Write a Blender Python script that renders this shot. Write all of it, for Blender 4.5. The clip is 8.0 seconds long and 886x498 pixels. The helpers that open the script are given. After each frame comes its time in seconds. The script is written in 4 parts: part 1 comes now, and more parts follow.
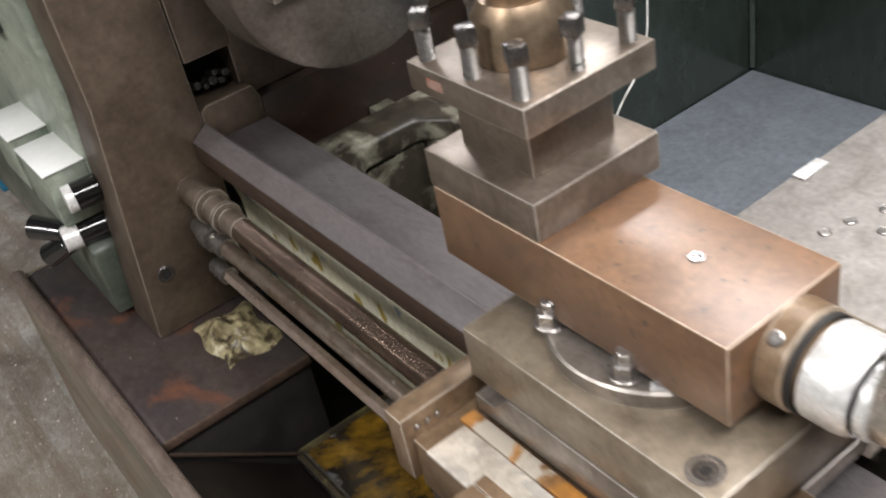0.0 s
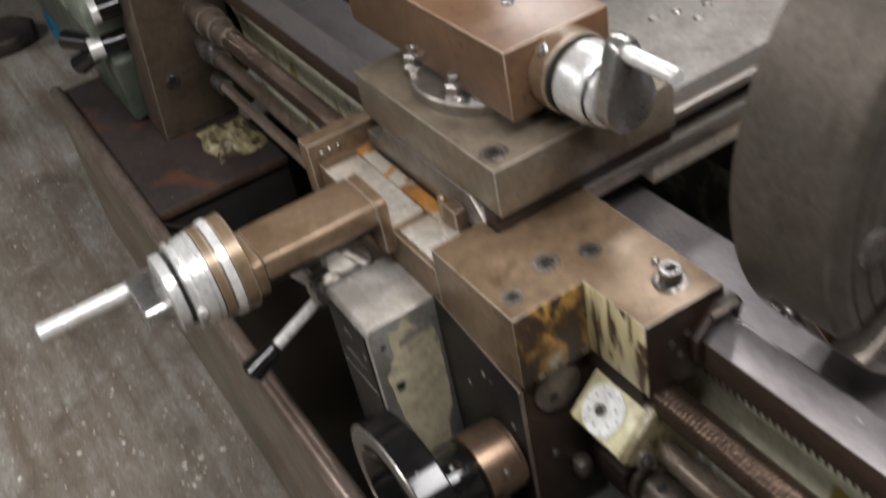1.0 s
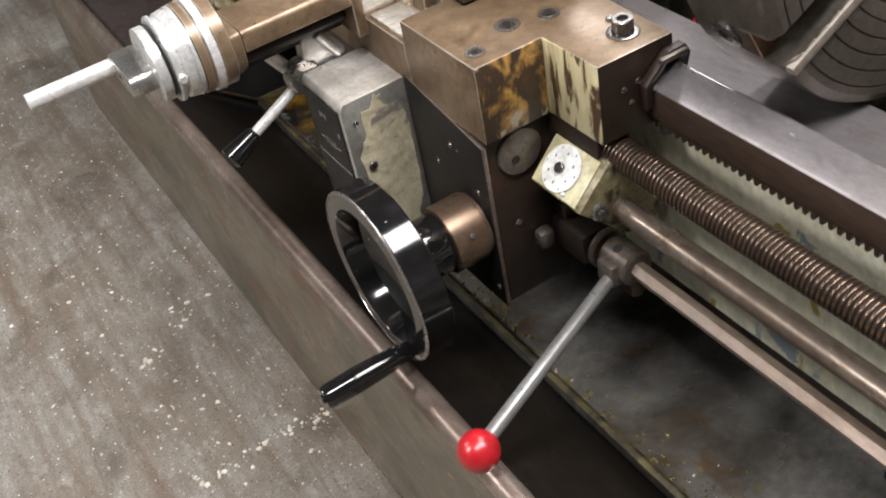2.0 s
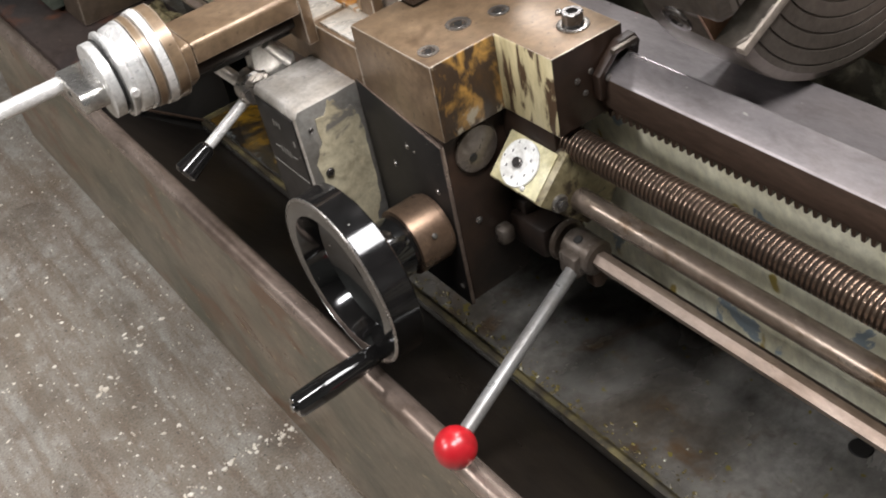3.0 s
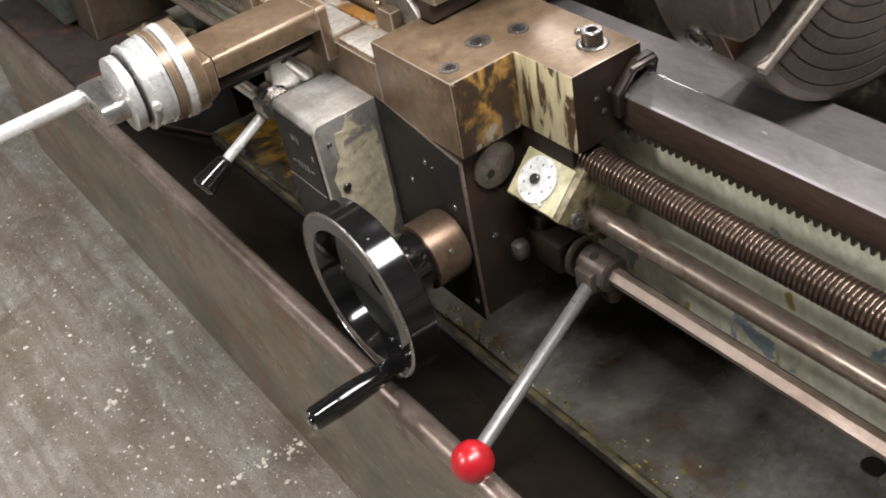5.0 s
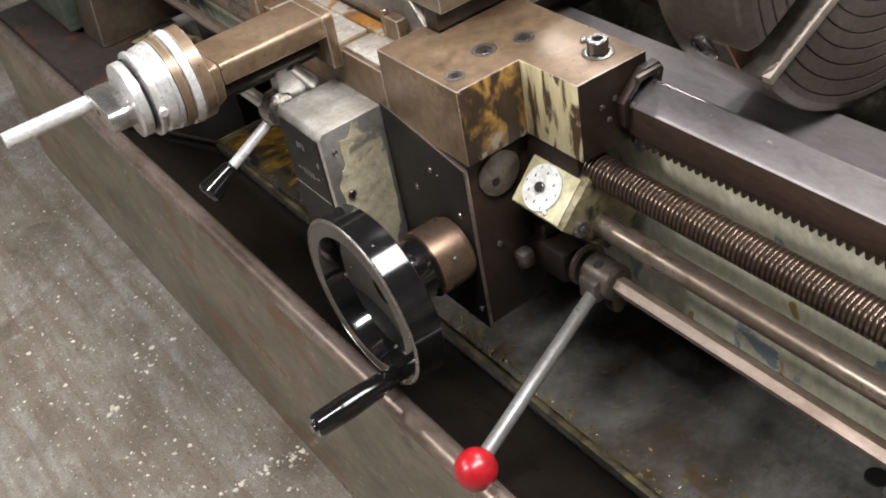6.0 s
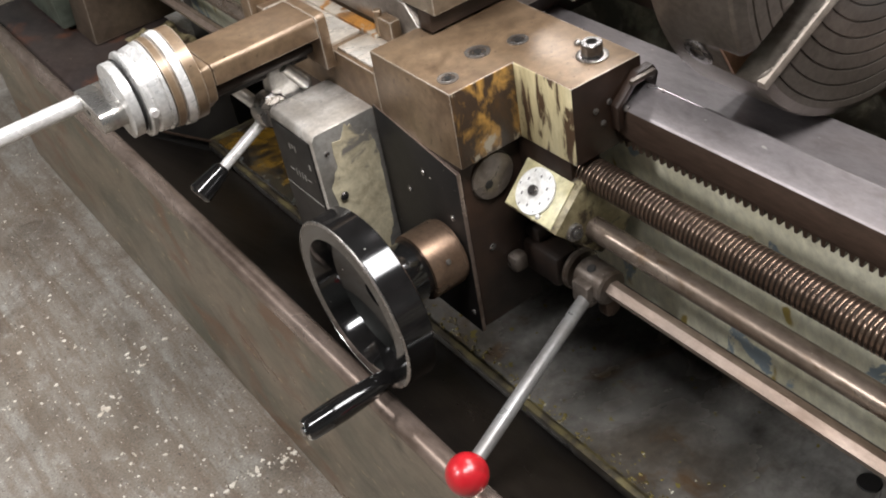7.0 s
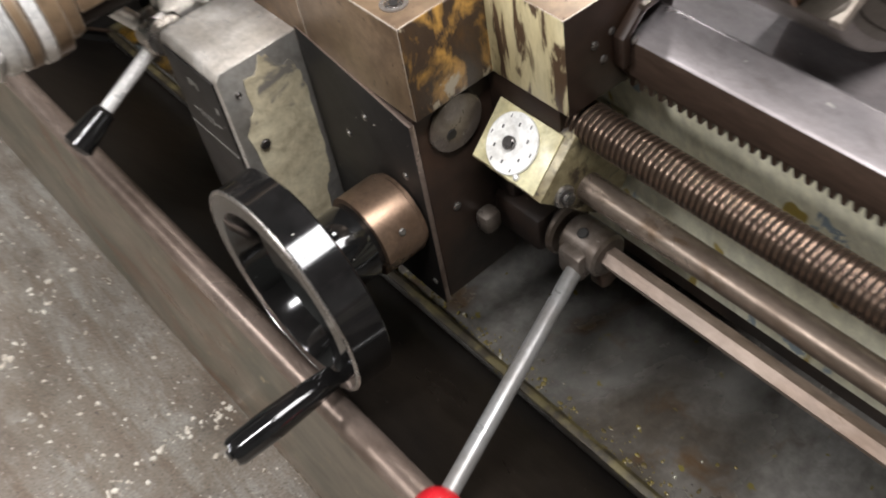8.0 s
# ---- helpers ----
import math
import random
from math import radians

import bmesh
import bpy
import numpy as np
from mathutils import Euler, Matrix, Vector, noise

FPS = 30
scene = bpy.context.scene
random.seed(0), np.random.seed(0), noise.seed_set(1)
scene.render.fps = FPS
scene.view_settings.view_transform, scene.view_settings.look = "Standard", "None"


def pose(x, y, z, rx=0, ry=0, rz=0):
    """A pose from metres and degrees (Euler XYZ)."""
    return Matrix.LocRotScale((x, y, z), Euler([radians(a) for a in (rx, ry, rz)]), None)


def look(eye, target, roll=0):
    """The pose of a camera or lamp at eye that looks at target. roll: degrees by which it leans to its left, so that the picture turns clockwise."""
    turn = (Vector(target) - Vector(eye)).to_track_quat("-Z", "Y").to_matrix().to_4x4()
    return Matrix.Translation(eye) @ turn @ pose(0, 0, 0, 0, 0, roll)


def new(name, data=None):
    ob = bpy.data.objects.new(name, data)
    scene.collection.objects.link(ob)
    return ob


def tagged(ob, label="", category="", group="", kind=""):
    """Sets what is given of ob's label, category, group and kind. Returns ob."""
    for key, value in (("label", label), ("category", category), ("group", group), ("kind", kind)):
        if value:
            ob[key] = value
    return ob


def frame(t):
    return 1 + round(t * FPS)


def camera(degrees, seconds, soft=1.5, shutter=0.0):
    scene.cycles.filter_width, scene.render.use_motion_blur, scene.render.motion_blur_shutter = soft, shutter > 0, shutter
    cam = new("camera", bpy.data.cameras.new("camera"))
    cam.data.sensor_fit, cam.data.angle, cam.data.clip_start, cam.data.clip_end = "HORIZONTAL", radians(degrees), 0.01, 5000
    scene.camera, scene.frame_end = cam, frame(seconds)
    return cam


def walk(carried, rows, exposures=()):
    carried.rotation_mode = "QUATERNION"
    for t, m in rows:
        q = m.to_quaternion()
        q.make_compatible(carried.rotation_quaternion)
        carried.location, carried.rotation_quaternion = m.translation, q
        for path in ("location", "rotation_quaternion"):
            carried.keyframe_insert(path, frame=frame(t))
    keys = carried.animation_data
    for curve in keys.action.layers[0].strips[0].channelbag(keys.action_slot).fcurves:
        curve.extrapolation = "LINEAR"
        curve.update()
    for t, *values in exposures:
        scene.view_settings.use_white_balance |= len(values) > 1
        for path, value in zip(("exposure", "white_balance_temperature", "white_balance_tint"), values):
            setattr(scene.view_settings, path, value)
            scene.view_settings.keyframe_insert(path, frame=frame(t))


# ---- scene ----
cam = camera(46.8, 8.0, soft=1.9, shutter=0.5)
PATH = [
    (0, (0.082, 0.036, 1.515), (0.908, 1.455, 0.372), -12.5),
    (0.5, (0.065, -0.167, 1.496), (0.867, 1.293, 0.39), -10.1),
    (1, (0.045, -0.389, 1.483), (0.698, 1.046, 0.252), -12.4),
    (1.5, (-0.001, -0.494, 1.448), (0.635, 0.894, 0.156), -11.7),
    (2, (-0.056, -0.553, 1.356), (0.578, 0.831, 0.059), -12.5),
    (3.3, (-0.094, -0.551, 1.345), (0.667, 0.779, 0.06), -12.8),
    (3.5, (-0.098, -0.546, 1.353), (0.655, 0.789, 0.068), -13.1),
    (4, (-0.108, -0.544, 1.354), (0.645, 0.808, 0.087), -12.7),
    (4.5, (-0.111, -0.544, 1.352), (0.65, 0.804, 0.086), -12.3),
    (6, (-0.119, -0.545, 1.351), (0.656, 0.814, 0.105), -11.6),
    (6.5, (-0.114, -0.541, 1.349), (0.664, 0.819, 0.106), -11.4),
    (7, (-0.111, -0.539, 1.351), (0.67, 0.812, 0.1), -11.1),
    (7.5, (-0.05, -0.498, 1.348), (0.653, 0.804, 0.001), -13.4),
    (8, (0.054, -0.295, 1.275), (0.747, 0.835, -0.222), -12.1),
]
walk(cam, [(t, look(eye, target, roll)) for t, eye, target, roll in PATH], [(0, 0.1), (0.5, -0.12), (1.0, -0.65), (1.5, -0.55), (2.0, -0.03), (8.0, 0.0)])


# ---- light ----
world = bpy.data.worlds.new("workshop")
scene.world = world
world.use_nodes = True
world.node_tree.nodes["Background"].inputs[0].default_value = (0.75, 0.85, 1.0, 1)
world.node_tree.nodes["Background"].inputs[1].default_value = 0.003


def tube_lamp(x, y, z, power, length=1.2, width=0.06):
    """One fluorescent tube along x, shining down."""
    data = bpy.data.lights.new("tube_light", "AREA")
    data.shape, data.size, data.size_y, data.energy = "RECTANGLE", length, width, power
    data.color = (1.0, 0.98, 0.99)
    ob = new("tube_light", data)
    ob.location = (x, y, z)
    return ob


LAMPS = [(-0.16, -0.57, 2.95, 64, 0.14), (1.2, -1.05, 2.95, 26, 0.18), (1.2, -0.66, 2.95, 32, 0.18), (1.2, -0.27, 2.95, 32, 0.18), (1.75, 0.85, 2.95, 44, 0.17), (2.35, 2.45, 2.95, 64, 0.17), (2.3, 4.3, 2.95, 66, 0.06), (-1.9, 2.6, 2.95, 50, 0.06), (-2.6, 0.9, 2.95, 110, 0.14)]
for lx, ly, lz, power, wide in LAMPS:
    for dy in (-0.09, 0.09):
        tube_lamp(lx, ly + dy, lz - 0.03, power / 2, width=wide)

# ---- materials ----


def mat(name, base, other=None, rough=0.5, metal=0.0, grain=60.0, blotch=6.0, mix=(0.4, 0.65), bump=0.15,
        stretch=(1, 1, 1), rough_var=0.12, coat=0.0, spot=None, spot_at=(0.62, 0.68), spot_scale=9.0, value_var=0.25,
        spot_metal=None, speck=None, speck_scale=180.0, speck_at=0.73, edge=None, edge_width=0.0025, grime=0.5, grime_scale=26.0, coat_rough=0.12):
    """Two-scale procedural surface: broad blotches between two colours, fine grain, optional hard-edged patches."""
    m = bpy.data.materials.new(name)
    m.use_nodes = True
    nt = m.node_tree
    nd, ln = nt.nodes, nt.links
    bsdf = nd["Principled BSDF"]
    geo = nd.new("ShaderNodeTexCoord")
    mp = nd.new("ShaderNodeMapping")
    mp.inputs["Scale"].default_value = stretch
    ln.new(geo.outputs["Object"], mp.inputs["Vector"])

    def noise_node(scale, detail=5.0, rough_=0.6, dist=0.0):
        n = nd.new("ShaderNodeTexNoise")
        n.inputs["Scale"].default_value, n.inputs["Detail"].default_value = scale, detail
        n.inputs["Roughness"].default_value, n.inputs["Distortion"].default_value = rough_, dist
        ln.new(mp.outputs["Vector"], n.inputs["Vector"])
        return n

    def ramp(src, a, b):
        r = nd.new("ShaderNodeMapRange")
        r.inputs["From Min"].default_value, r.inputs["From Max"].default_value = a, b
        ln.new(src, r.inputs["Value"])
        return r.outputs["Result"]

    def mixc(fac, a, b):
        x = nd.new("ShaderNodeMix")
        x.data_type = "RGBA"
        ln.new(fac, x.inputs[0])
        for sock, v in ((x.inputs[6], a), (x.inputs[7], b)):
            if isinstance(v, tuple):
                sock.default_value = (*v, 1)
            else:
                ln.new(v, sock)
        return x.outputs[2]

    broad, fine = noise_node(blotch, 6, 0.62, 0.4), noise_node(grain, 4, 0.65)
    other = other or tuple(c * 0.6 for c in base)
    col = mixc(ramp(broad.outputs["Fac"], *mix), base, other)
    hsv = nd.new("ShaderNodeHueSaturation")
    ln.new(col, hsv.inputs["Color"])
    ln.new(ramp(fine.outputs["Fac"], 0.0, 1.0), hsv.inputs["Value"])
    vr = nd.new("ShaderNodeMapRange")
    vr.inputs["From Min"].default_value, vr.inputs["From Max"].default_value = 0.25, 0.75
    vr.inputs["To Min"].default_value, vr.inputs["To Max"].default_value = 1 - value_var, 1 + value_var
    ln.new(fine.outputs["Fac"], vr.inputs["Value"])
    ln.new(vr.outputs["Result"], hsv.inputs["Value"])
    col = hsv.outputs["Color"]
    if grime:
        gm = nd.new("ShaderNodeMath")
        gm.operation = "MULTIPLY"
        gm.inputs[1].default_value = grime
        ln.new(ramp(noise_node(grime_scale, 9, 0.68, 0.8).outputs["Fac"], 0.5, 0.72), gm.inputs[0])
        col = mixc(gm.outputs["Value"], col, tuple(c * k for c, k in zip(base, (0.3, 0.26, 0.22))))
    metal_out = None
    if spot:
        sn = noise_node(spot_scale, 7, 0.6, 0.6)
        fac = ramp(sn.outputs["Fac"], *spot_at)
        col = mixc(fac, col, spot)
        if spot_metal is not None:
            mm = nd.new("ShaderNodeMapRange")
            mm.inputs["To Min"].default_value, mm.inputs["To Max"].default_value = metal, spot_metal
            ln.new(fac, mm.inputs["Value"])
            metal_out = mm.outputs["Result"]
    if speck:
        sp = noise_node(speck_scale, 2, 0.5)
        col = mixc(ramp(sp.outputs["Fac"], speck_at, speck_at + 0.03), col, speck)
    if edge:
        bv, gn, dt = nd.new("ShaderNodeBevel"), nd.new("ShaderNodeNewGeometry"), nd.new("ShaderNodeVectorMath")
        bv.samples, bv.inputs["Radius"].default_value, dt.operation = 4, edge_width, "DOT_PRODUCT"
        ln.new(bv.outputs["Normal"], dt.inputs[0])
        ln.new(gn.outputs["Normal"], dt.inputs[1])
        wear = ramp(dt.outputs["Value"], 0.985, 0.88)
        br = nd.new("ShaderNodeMath")
        br.operation, br.use_clamp = "MULTIPLY", True
        ln.new(wear, br.inputs[0])
        ln.new(ramp(broad.outputs["Fac"], 0.3, 0.5), br.inputs[1])
        col = mixc(br.outputs["Value"], col, edge)
    ln.new(col, bsdf.inputs["Base Color"])
    bsdf.inputs["Metallic"].default_value = metal
    if metal_out is not None:
        ln.new(metal_out, bsdf.inputs["Metallic"])
    rr = nd.new("ShaderNodeMapRange")
    rr.inputs["From Min"].default_value, rr.inputs["From Max"].default_value = 0.3, 0.7
    rr.inputs["To Min"].default_value, rr.inputs["To Max"].default_value = max(0.03, rough - rough_var), min(1, rough + rough_var)
    ln.new(broad.outputs["Fac"], rr.inputs["Value"])
    ln.new(rr.outputs["Result"], bsdf.inputs["Roughness"])
    bsdf.inputs["Coat Weight"].default_value = coat
    bsdf.inputs["Coat Roughness"].default_value = coat_rough
    if bump:
        bp = nd.new("ShaderNodeBump")
        bp.inputs["Strength"].default_value, bp.inputs["Distance"].default_value = bump, 0.002
        ln.new(fine.outputs["Fac"], bp.inputs["Height"])
        ln.new(bp.outputs["Normal"], bsdf.inputs["Normal"])
    return m


def floor_mat():
    """Trodden concrete: fine streaks along y, broad grime, oil blots and pale grit."""
    m = bpy.data.materials.new("worn_concrete_floor")
    m.use_nodes = True
    nd, ln = m.node_tree.nodes, m.node_tree.links
    bsdf, tc = nd["Principled BSDF"], nd.new("ShaderNodeTexCoord")

    def tex(scale, stretch, detail=6, dist=0.0):
        mp, n = nd.new("ShaderNodeMapping"), nd.new("ShaderNodeTexNoise")
        mp.inputs["Scale"].default_value = stretch
        ln.new(tc.outputs["Object"], mp.inputs["Vector"])
        ln.new(mp.outputs["Vector"], n.inputs["Vector"])
        n.inputs["Scale"].default_value, n.inputs["Detail"].default_value, n.inputs["Distortion"].default_value = scale, detail, dist
        n.inputs["Roughness"].default_value = 0.65
        return n.outputs["Fac"]

    def rng(src, a, b, lo=0.0, hi=1.0):
        r = nd.new("ShaderNodeMapRange")
        for key, v in (("From Min", a), ("From Max", b), ("To Min", lo), ("To Max", hi)):
            r.inputs[key].default_value = v
        ln.new(src, r.inputs["Value"])
        return r.outputs["Result"]

    def mixc(fac, a, b, mode="MIX"):
        x = nd.new("ShaderNodeMix")
        x.data_type, x.blend_type = "RGBA", mode
        ln.new(fac, x.inputs[0])
        for sock, v in ((x.inputs[6], a), (x.inputs[7], b)):
            if isinstance(v, tuple):
                sock.default_value = (*v, 1)
            else:
                ln.new(v, sock)
        return x.outputs[2]

    streak, broad, blot, grit, fine = tex(6, (3.0, 0.16, 1), 6, 0.25), tex(2.2, (1.4, 0.7, 1), 6, 0.5), tex(6, (1, 0.8, 1), 5, 0.8), tex(95, (1, 1, 1), 3), tex(260, (1, 1, 1), 3)
    col = mixc(rng(broad, 0.4, 0.62), (0.272, 0.262, 0.235), (0.165, 0.138, 0.105))
    col = mixc(rng(streak, 0.4, 0.7, 0.0, 0.8), col, (0.14, 0.105, 0.078))
    col = mixc(rng(tex(40, (1.5, 0.7, 1), 8, 0.5), 0.47, 0.68, 0.0, 0.7), col, (0.15, 0.115, 0.085))
    col = mixc(rng(tex(26, (1.2, 0.8, 1), 8, 0.6), 0.54, 0.7, 0.0, 0.4), col, (0.4, 0.4, 0.37))
    col = mixc(rng(blot, 0.52, 0.72, 0.0, 0.85), col, (0.085, 0.066, 0.05))
    col = mixc(rng(tex(150, (1, 0.7, 1), 4), 0.6, 0.68), col, (0.06, 0.048, 0.04))
    col = mixc(rng(tex(10, (2.6, 0.22, 1), 6, 0.35), 0.5, 0.66, 0.0, 0.7), col, (0.12, 0.085, 0.058))
    col = mixc(rng(grit, 0.64, 0.7), col, (0.55, 0.5, 0.43))
    hs = nd.new("ShaderNodeHueSaturation")
    ln.new(col, hs.inputs["Color"])
    ln.new(rng(fine, 0.3, 0.7, 0.65, 1.35), hs.inputs["Value"])
    ln.new(hs.outputs["Color"], bsdf.inputs["Base Color"])
    ln.new(rng(blot, 0.4, 0.75, 0.62, 0.36), bsdf.inputs["Roughness"])
    bp = nd.new("ShaderNodeBump")
    bp.inputs["Strength"].default_value, bp.inputs["Distance"].default_value = 0.4, 0.003
    ln.new(mixc(rng(fine, 0, 1), streak, grit), bp.inputs["Height"])
    ln.new(bp.outputs["Normal"], bsdf.inputs["Normal"])
    return m


M_BROWN = mat("oil_stained_steel", (0.245, 0.168, 0.102), (0.15, 0.096, 0.055), 0.4, 0.38, 90, 7, bump=0.1, spot=(0.075, 0.042, 0.022), spot_at=(0.54, 0.76), spot_scale=11, edge=(0.8, 0.74, 0.64), speck=(0.08, 0.05, 0.03), speck_scale=150, speck_at=0.7, coat=0.35, coat_rough=0.32)
M_SLIDE = mat("grey_brown_slide_steel", (0.25, 0.205, 0.15), (0.165, 0.13, 0.092), 0.4, 0.4, 90, 7, bump=0.1, spot=(0.075, 0.05, 0.03), spot_at=(0.56, 0.76), spot_scale=11, edge=(0.8, 0.76, 0.68), speck=(0.09, 0.06, 0.04), speck_scale=150, speck_at=0.7, coat=0.4, coat_rough=0.3)
M_COPPER = mat("brown_varnished_steel", (0.165, 0.086, 0.042), (0.1, 0.048, 0.022), 0.42, 0.1, 120, 8, bump=0.08, spot=(0.07, 0.038, 0.02), spot_at=(0.58, 0.74), edge=(0.85, 0.72, 0.56), speck=(0.06, 0.034, 0.02), speck_scale=70, speck_at=0.68, coat=0.95, coat_rough=0.4)
# Dark oily castings; also paints the shade beneath the bed wall.
M_DARKBROWN = mat("dark_oily_and_shaded_casting", (0.034, 0.018, 0.011), (0.010, 0.006, 0.004), 0.5, 0.0, 70, 7, bump=0.18, speck=(0.3, 0.26, 0.21), speck_at=0.77, coat=0.15, coat_rough=0.3)
M_STEEL = mat("ground_steel", (0.29, 0.26, 0.23), (0.19, 0.16, 0.135), 0.4, 0.75, 140, 7, bump=0.05, spot=(0.13, 0.095, 0.07), spot_at=(0.6, 0.75), spot_scale=13, edge=(0.75, 0.72, 0.67), coat=0.25, coat_rough=0.3)
M_POST = mat("brown_grey_post_steel", (0.22, 0.18, 0.145), (0.14, 0.108, 0.082), 0.4, 0.65, 140, 7, bump=0.06, spot=(0.09, 0.062, 0.042), spot_at=(0.56, 0.74), spot_scale=13, edge=(0.75, 0.7, 0.63), coat=0.35, coat_rough=0.3)
M_WAY = mat("worn_bedway_steel", (0.38, 0.35, 0.355), (0.28, 0.252, 0.25), 0.35, 0.8, 120, 5, bump=0.04, stretch=(1.6, 0.6, 1.6), grime=0.35, value_var=0.14, speck=(0.6, 0.57, 0.54), speck_scale=90, speck_at=0.75)
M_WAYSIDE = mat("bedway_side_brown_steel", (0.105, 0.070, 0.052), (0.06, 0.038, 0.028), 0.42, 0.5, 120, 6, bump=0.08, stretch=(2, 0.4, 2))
M_GREYPLATE = mat("dull_cast_iron_top", (0.235, 0.217, 0.2), (0.175, 0.16, 0.142), 0.6, 0.3, 130, 8, bump=0.15, speck=(0.45, 0.42, 0.37), speck_at=0.74)
M_ALU = mat("brushed_aluminium", (0.76, 0.755, 0.74), (0.6, 0.59, 0.565), 0.32, 0.5, 160, 14, bump=0.06)
M_CRANK = mat("turned_crank_steel", (0.6, 0.585, 0.56), (0.46, 0.44, 0.41), 0.27, 0.9, 160, 12, bump=0.04, grime=0.3)
# Paler iron that paints in the light on the chuck slot's side wall.
M_LITWALL = mat("lit_slot_wall_iron", (0.4, 0.36, 0.31), (0.27, 0.23, 0.19), 0.45, 0.4, 130, 10, bump=0.1)
M_CHROME = mat("bright_steel", (0.82, 0.81, 0.79), (0.7, 0.68, 0.65), 0.28, 0.35, 120, 9, bump=0.02, grime=0.3)
M_BOLT = mat("blued_steel_bolt", (0.2, 0.19, 0.185), (0.12, 0.11, 0.105), 0.28, 0.9, 200, 40, bump=0.05)
M_BOLTGREY = mat("zinc_steel_bolt", (0.42, 0.4, 0.38), (0.28, 0.26, 0.24), 0.3, 0.9, 200, 40, bump=0.05)
M_BLACK = mat("black_gloss_bakelite", (0.006, 0.006, 0.006), (0.011, 0.010, 0.010), 0.12, 0.0, 150, 12, bump=0.02, coat=0.6, coat_rough=0.06, rough_var=0.04, speck=(0.35, 0.33, 0.3), speck_at=0.77)
M_BLACKPLATE = mat("black_enamel_plate", (0.007, 0.0065, 0.0065), (0.014, 0.011, 0.009), 0.5, 0.0, 90, 9, bump=0.08, speck=(0.5, 0.46, 0.4), speck_scale=120, speck_at=0.76)
M_BRONZE = mat("bronze_collar", (0.29, 0.2, 0.14), (0.2, 0.13, 0.088), 0.35, 0.8, 140, 14, bump=0.04)
M_BRASS = mat("tarnished_brass_boss", (0.36, 0.275, 0.195), (0.26, 0.185, 0.12), 0.33, 0.85, 90, 8, bump=0.03)
M_RED = mat("red_plastic", (0.42, 0.012, 0.018), (0.33, 0.008, 0.014), 0.3, 0.0, 90, 10, bump=0.0, coat=0.3, coat_rough=0.2, rough_var=0.05, value_var=0.08)
M_CREAM = mat("chipped_cream_paint", (0.6, 0.53, 0.33), (0.44, 0.36, 0.19), 0.4, 0.0, 90, 10, bump=0.35, spot=(0.075, 0.044, 0.024), spot_at=(0.53, 0.57), spot_scale=40, stretch=(1, 1, 0.28), grime=0.7, grime_scale=40)
M_RUST = mat("rusty_oily_paint", (0.4, 0.22, 0.055), (0.045, 0.028, 0.017), 0.4, 0.0, 70, 26, mix=(0.38, 0.5), bump=0.3, spot=(0.42, 0.36, 0.26), spot_at=(0.6, 0.64), spot_scale=30, stretch=(1, 1, 0.6))
M_BOXPAINT = mat("worn_steel_side", (0.44, 0.425, 0.395), (0.3, 0.28, 0.245), 0.36, 0.6, 80, 9, bump=0.15, grime=0.4)
M_BEIGE = mat("worn_beige_paint", (0.6, 0.54, 0.38), (0.43, 0.37, 0.25), 0.42, 0.0, 80, 12, bump=0.25, spot=(0.19, 0.175, 0.15), spot_at=(0.57, 0.61), spot_scale=18, grime=0.7)
M_BOXTOP = mat("rubbed_bright_steel_top", (0.6, 0.565, 0.52), (0.42, 0.38, 0.33), 0.3, 0.45, 120, 10, bump=0.05, grime=0.4)
M_BEDPAINT = mat("cream_bed_paint", (0.78, 0.76, 0.6), (0.66, 0.63, 0.46), 0.36, 0.0, 60, 5, bump=0.12, spot=(0.26, 0.32, 0.36), spot_at=(0.61, 0.625), spot_scale=8, stretch=(1, 1.3, 0.8), speck=(0.36, 0.27, 0.06), speck_scale=17, speck_at=0.64, grime=0.35, grime_scale=14)
M_SLOT = mat("rusty_slot_steel", (0.3, 0.17, 0.1), (0.15, 0.085, 0.05), 0.4, 0.5, 90, 14, bump=0.1)
# Cream broken by near-black blotches, for the inside of the bed.
M_BEDBLOTCH = mat("dark_blotched_cream_paint", (0.26, 0.25, 0.19), (0.022, 0.018, 0.013), 0.35, 0.0, 60, 9, mix=(0.36, 0.52), bump=0.2)
M_LIPOIL = mat("oil_crusted_cream_lip", (0.18, 0.15, 0.065), (0.07, 0.058, 0.03), 0.45, 0.0, 80, 14, mix=(0.35, 0.6), bump=0.25, spot=(0.04, 0.032, 0.02), spot_at=(0.45, 0.55), spot_scale=22)
M_CRUST = mat("dried_yellow_oil", (0.24, 0.19, 0.055), (0.1, 0.075, 0.028), 0.3, 0.0, 120, 40, bump=0.1, coat=0.5, spot=(0.5, 0.48, 0.4), spot_at=(0.6, 0.64), spot_scale=60)
M_STEM = mat("dull_grey_stem_steel", (0.27, 0.27, 0.265), (0.2, 0.19, 0.18), 0.36, 0.5, 120, 18, bump=0.04, grime=0.3, value_var=0.1)
# Black-brown oily sheet, its colour lowered further to stand in for shadow.
M_TRAY = mat("oily_shade_darkened_tray_sheet", (0.018, 0.0138, 0.0105), (0.005, 0.004, 0.0035), 0.38, 0.0, 70, 3.5, mix=(0.38, 0.6), bump=0.15, speck=(0.22, 0.19, 0.15), speck_at=0.76, stretch=(1, 0.6, 1))
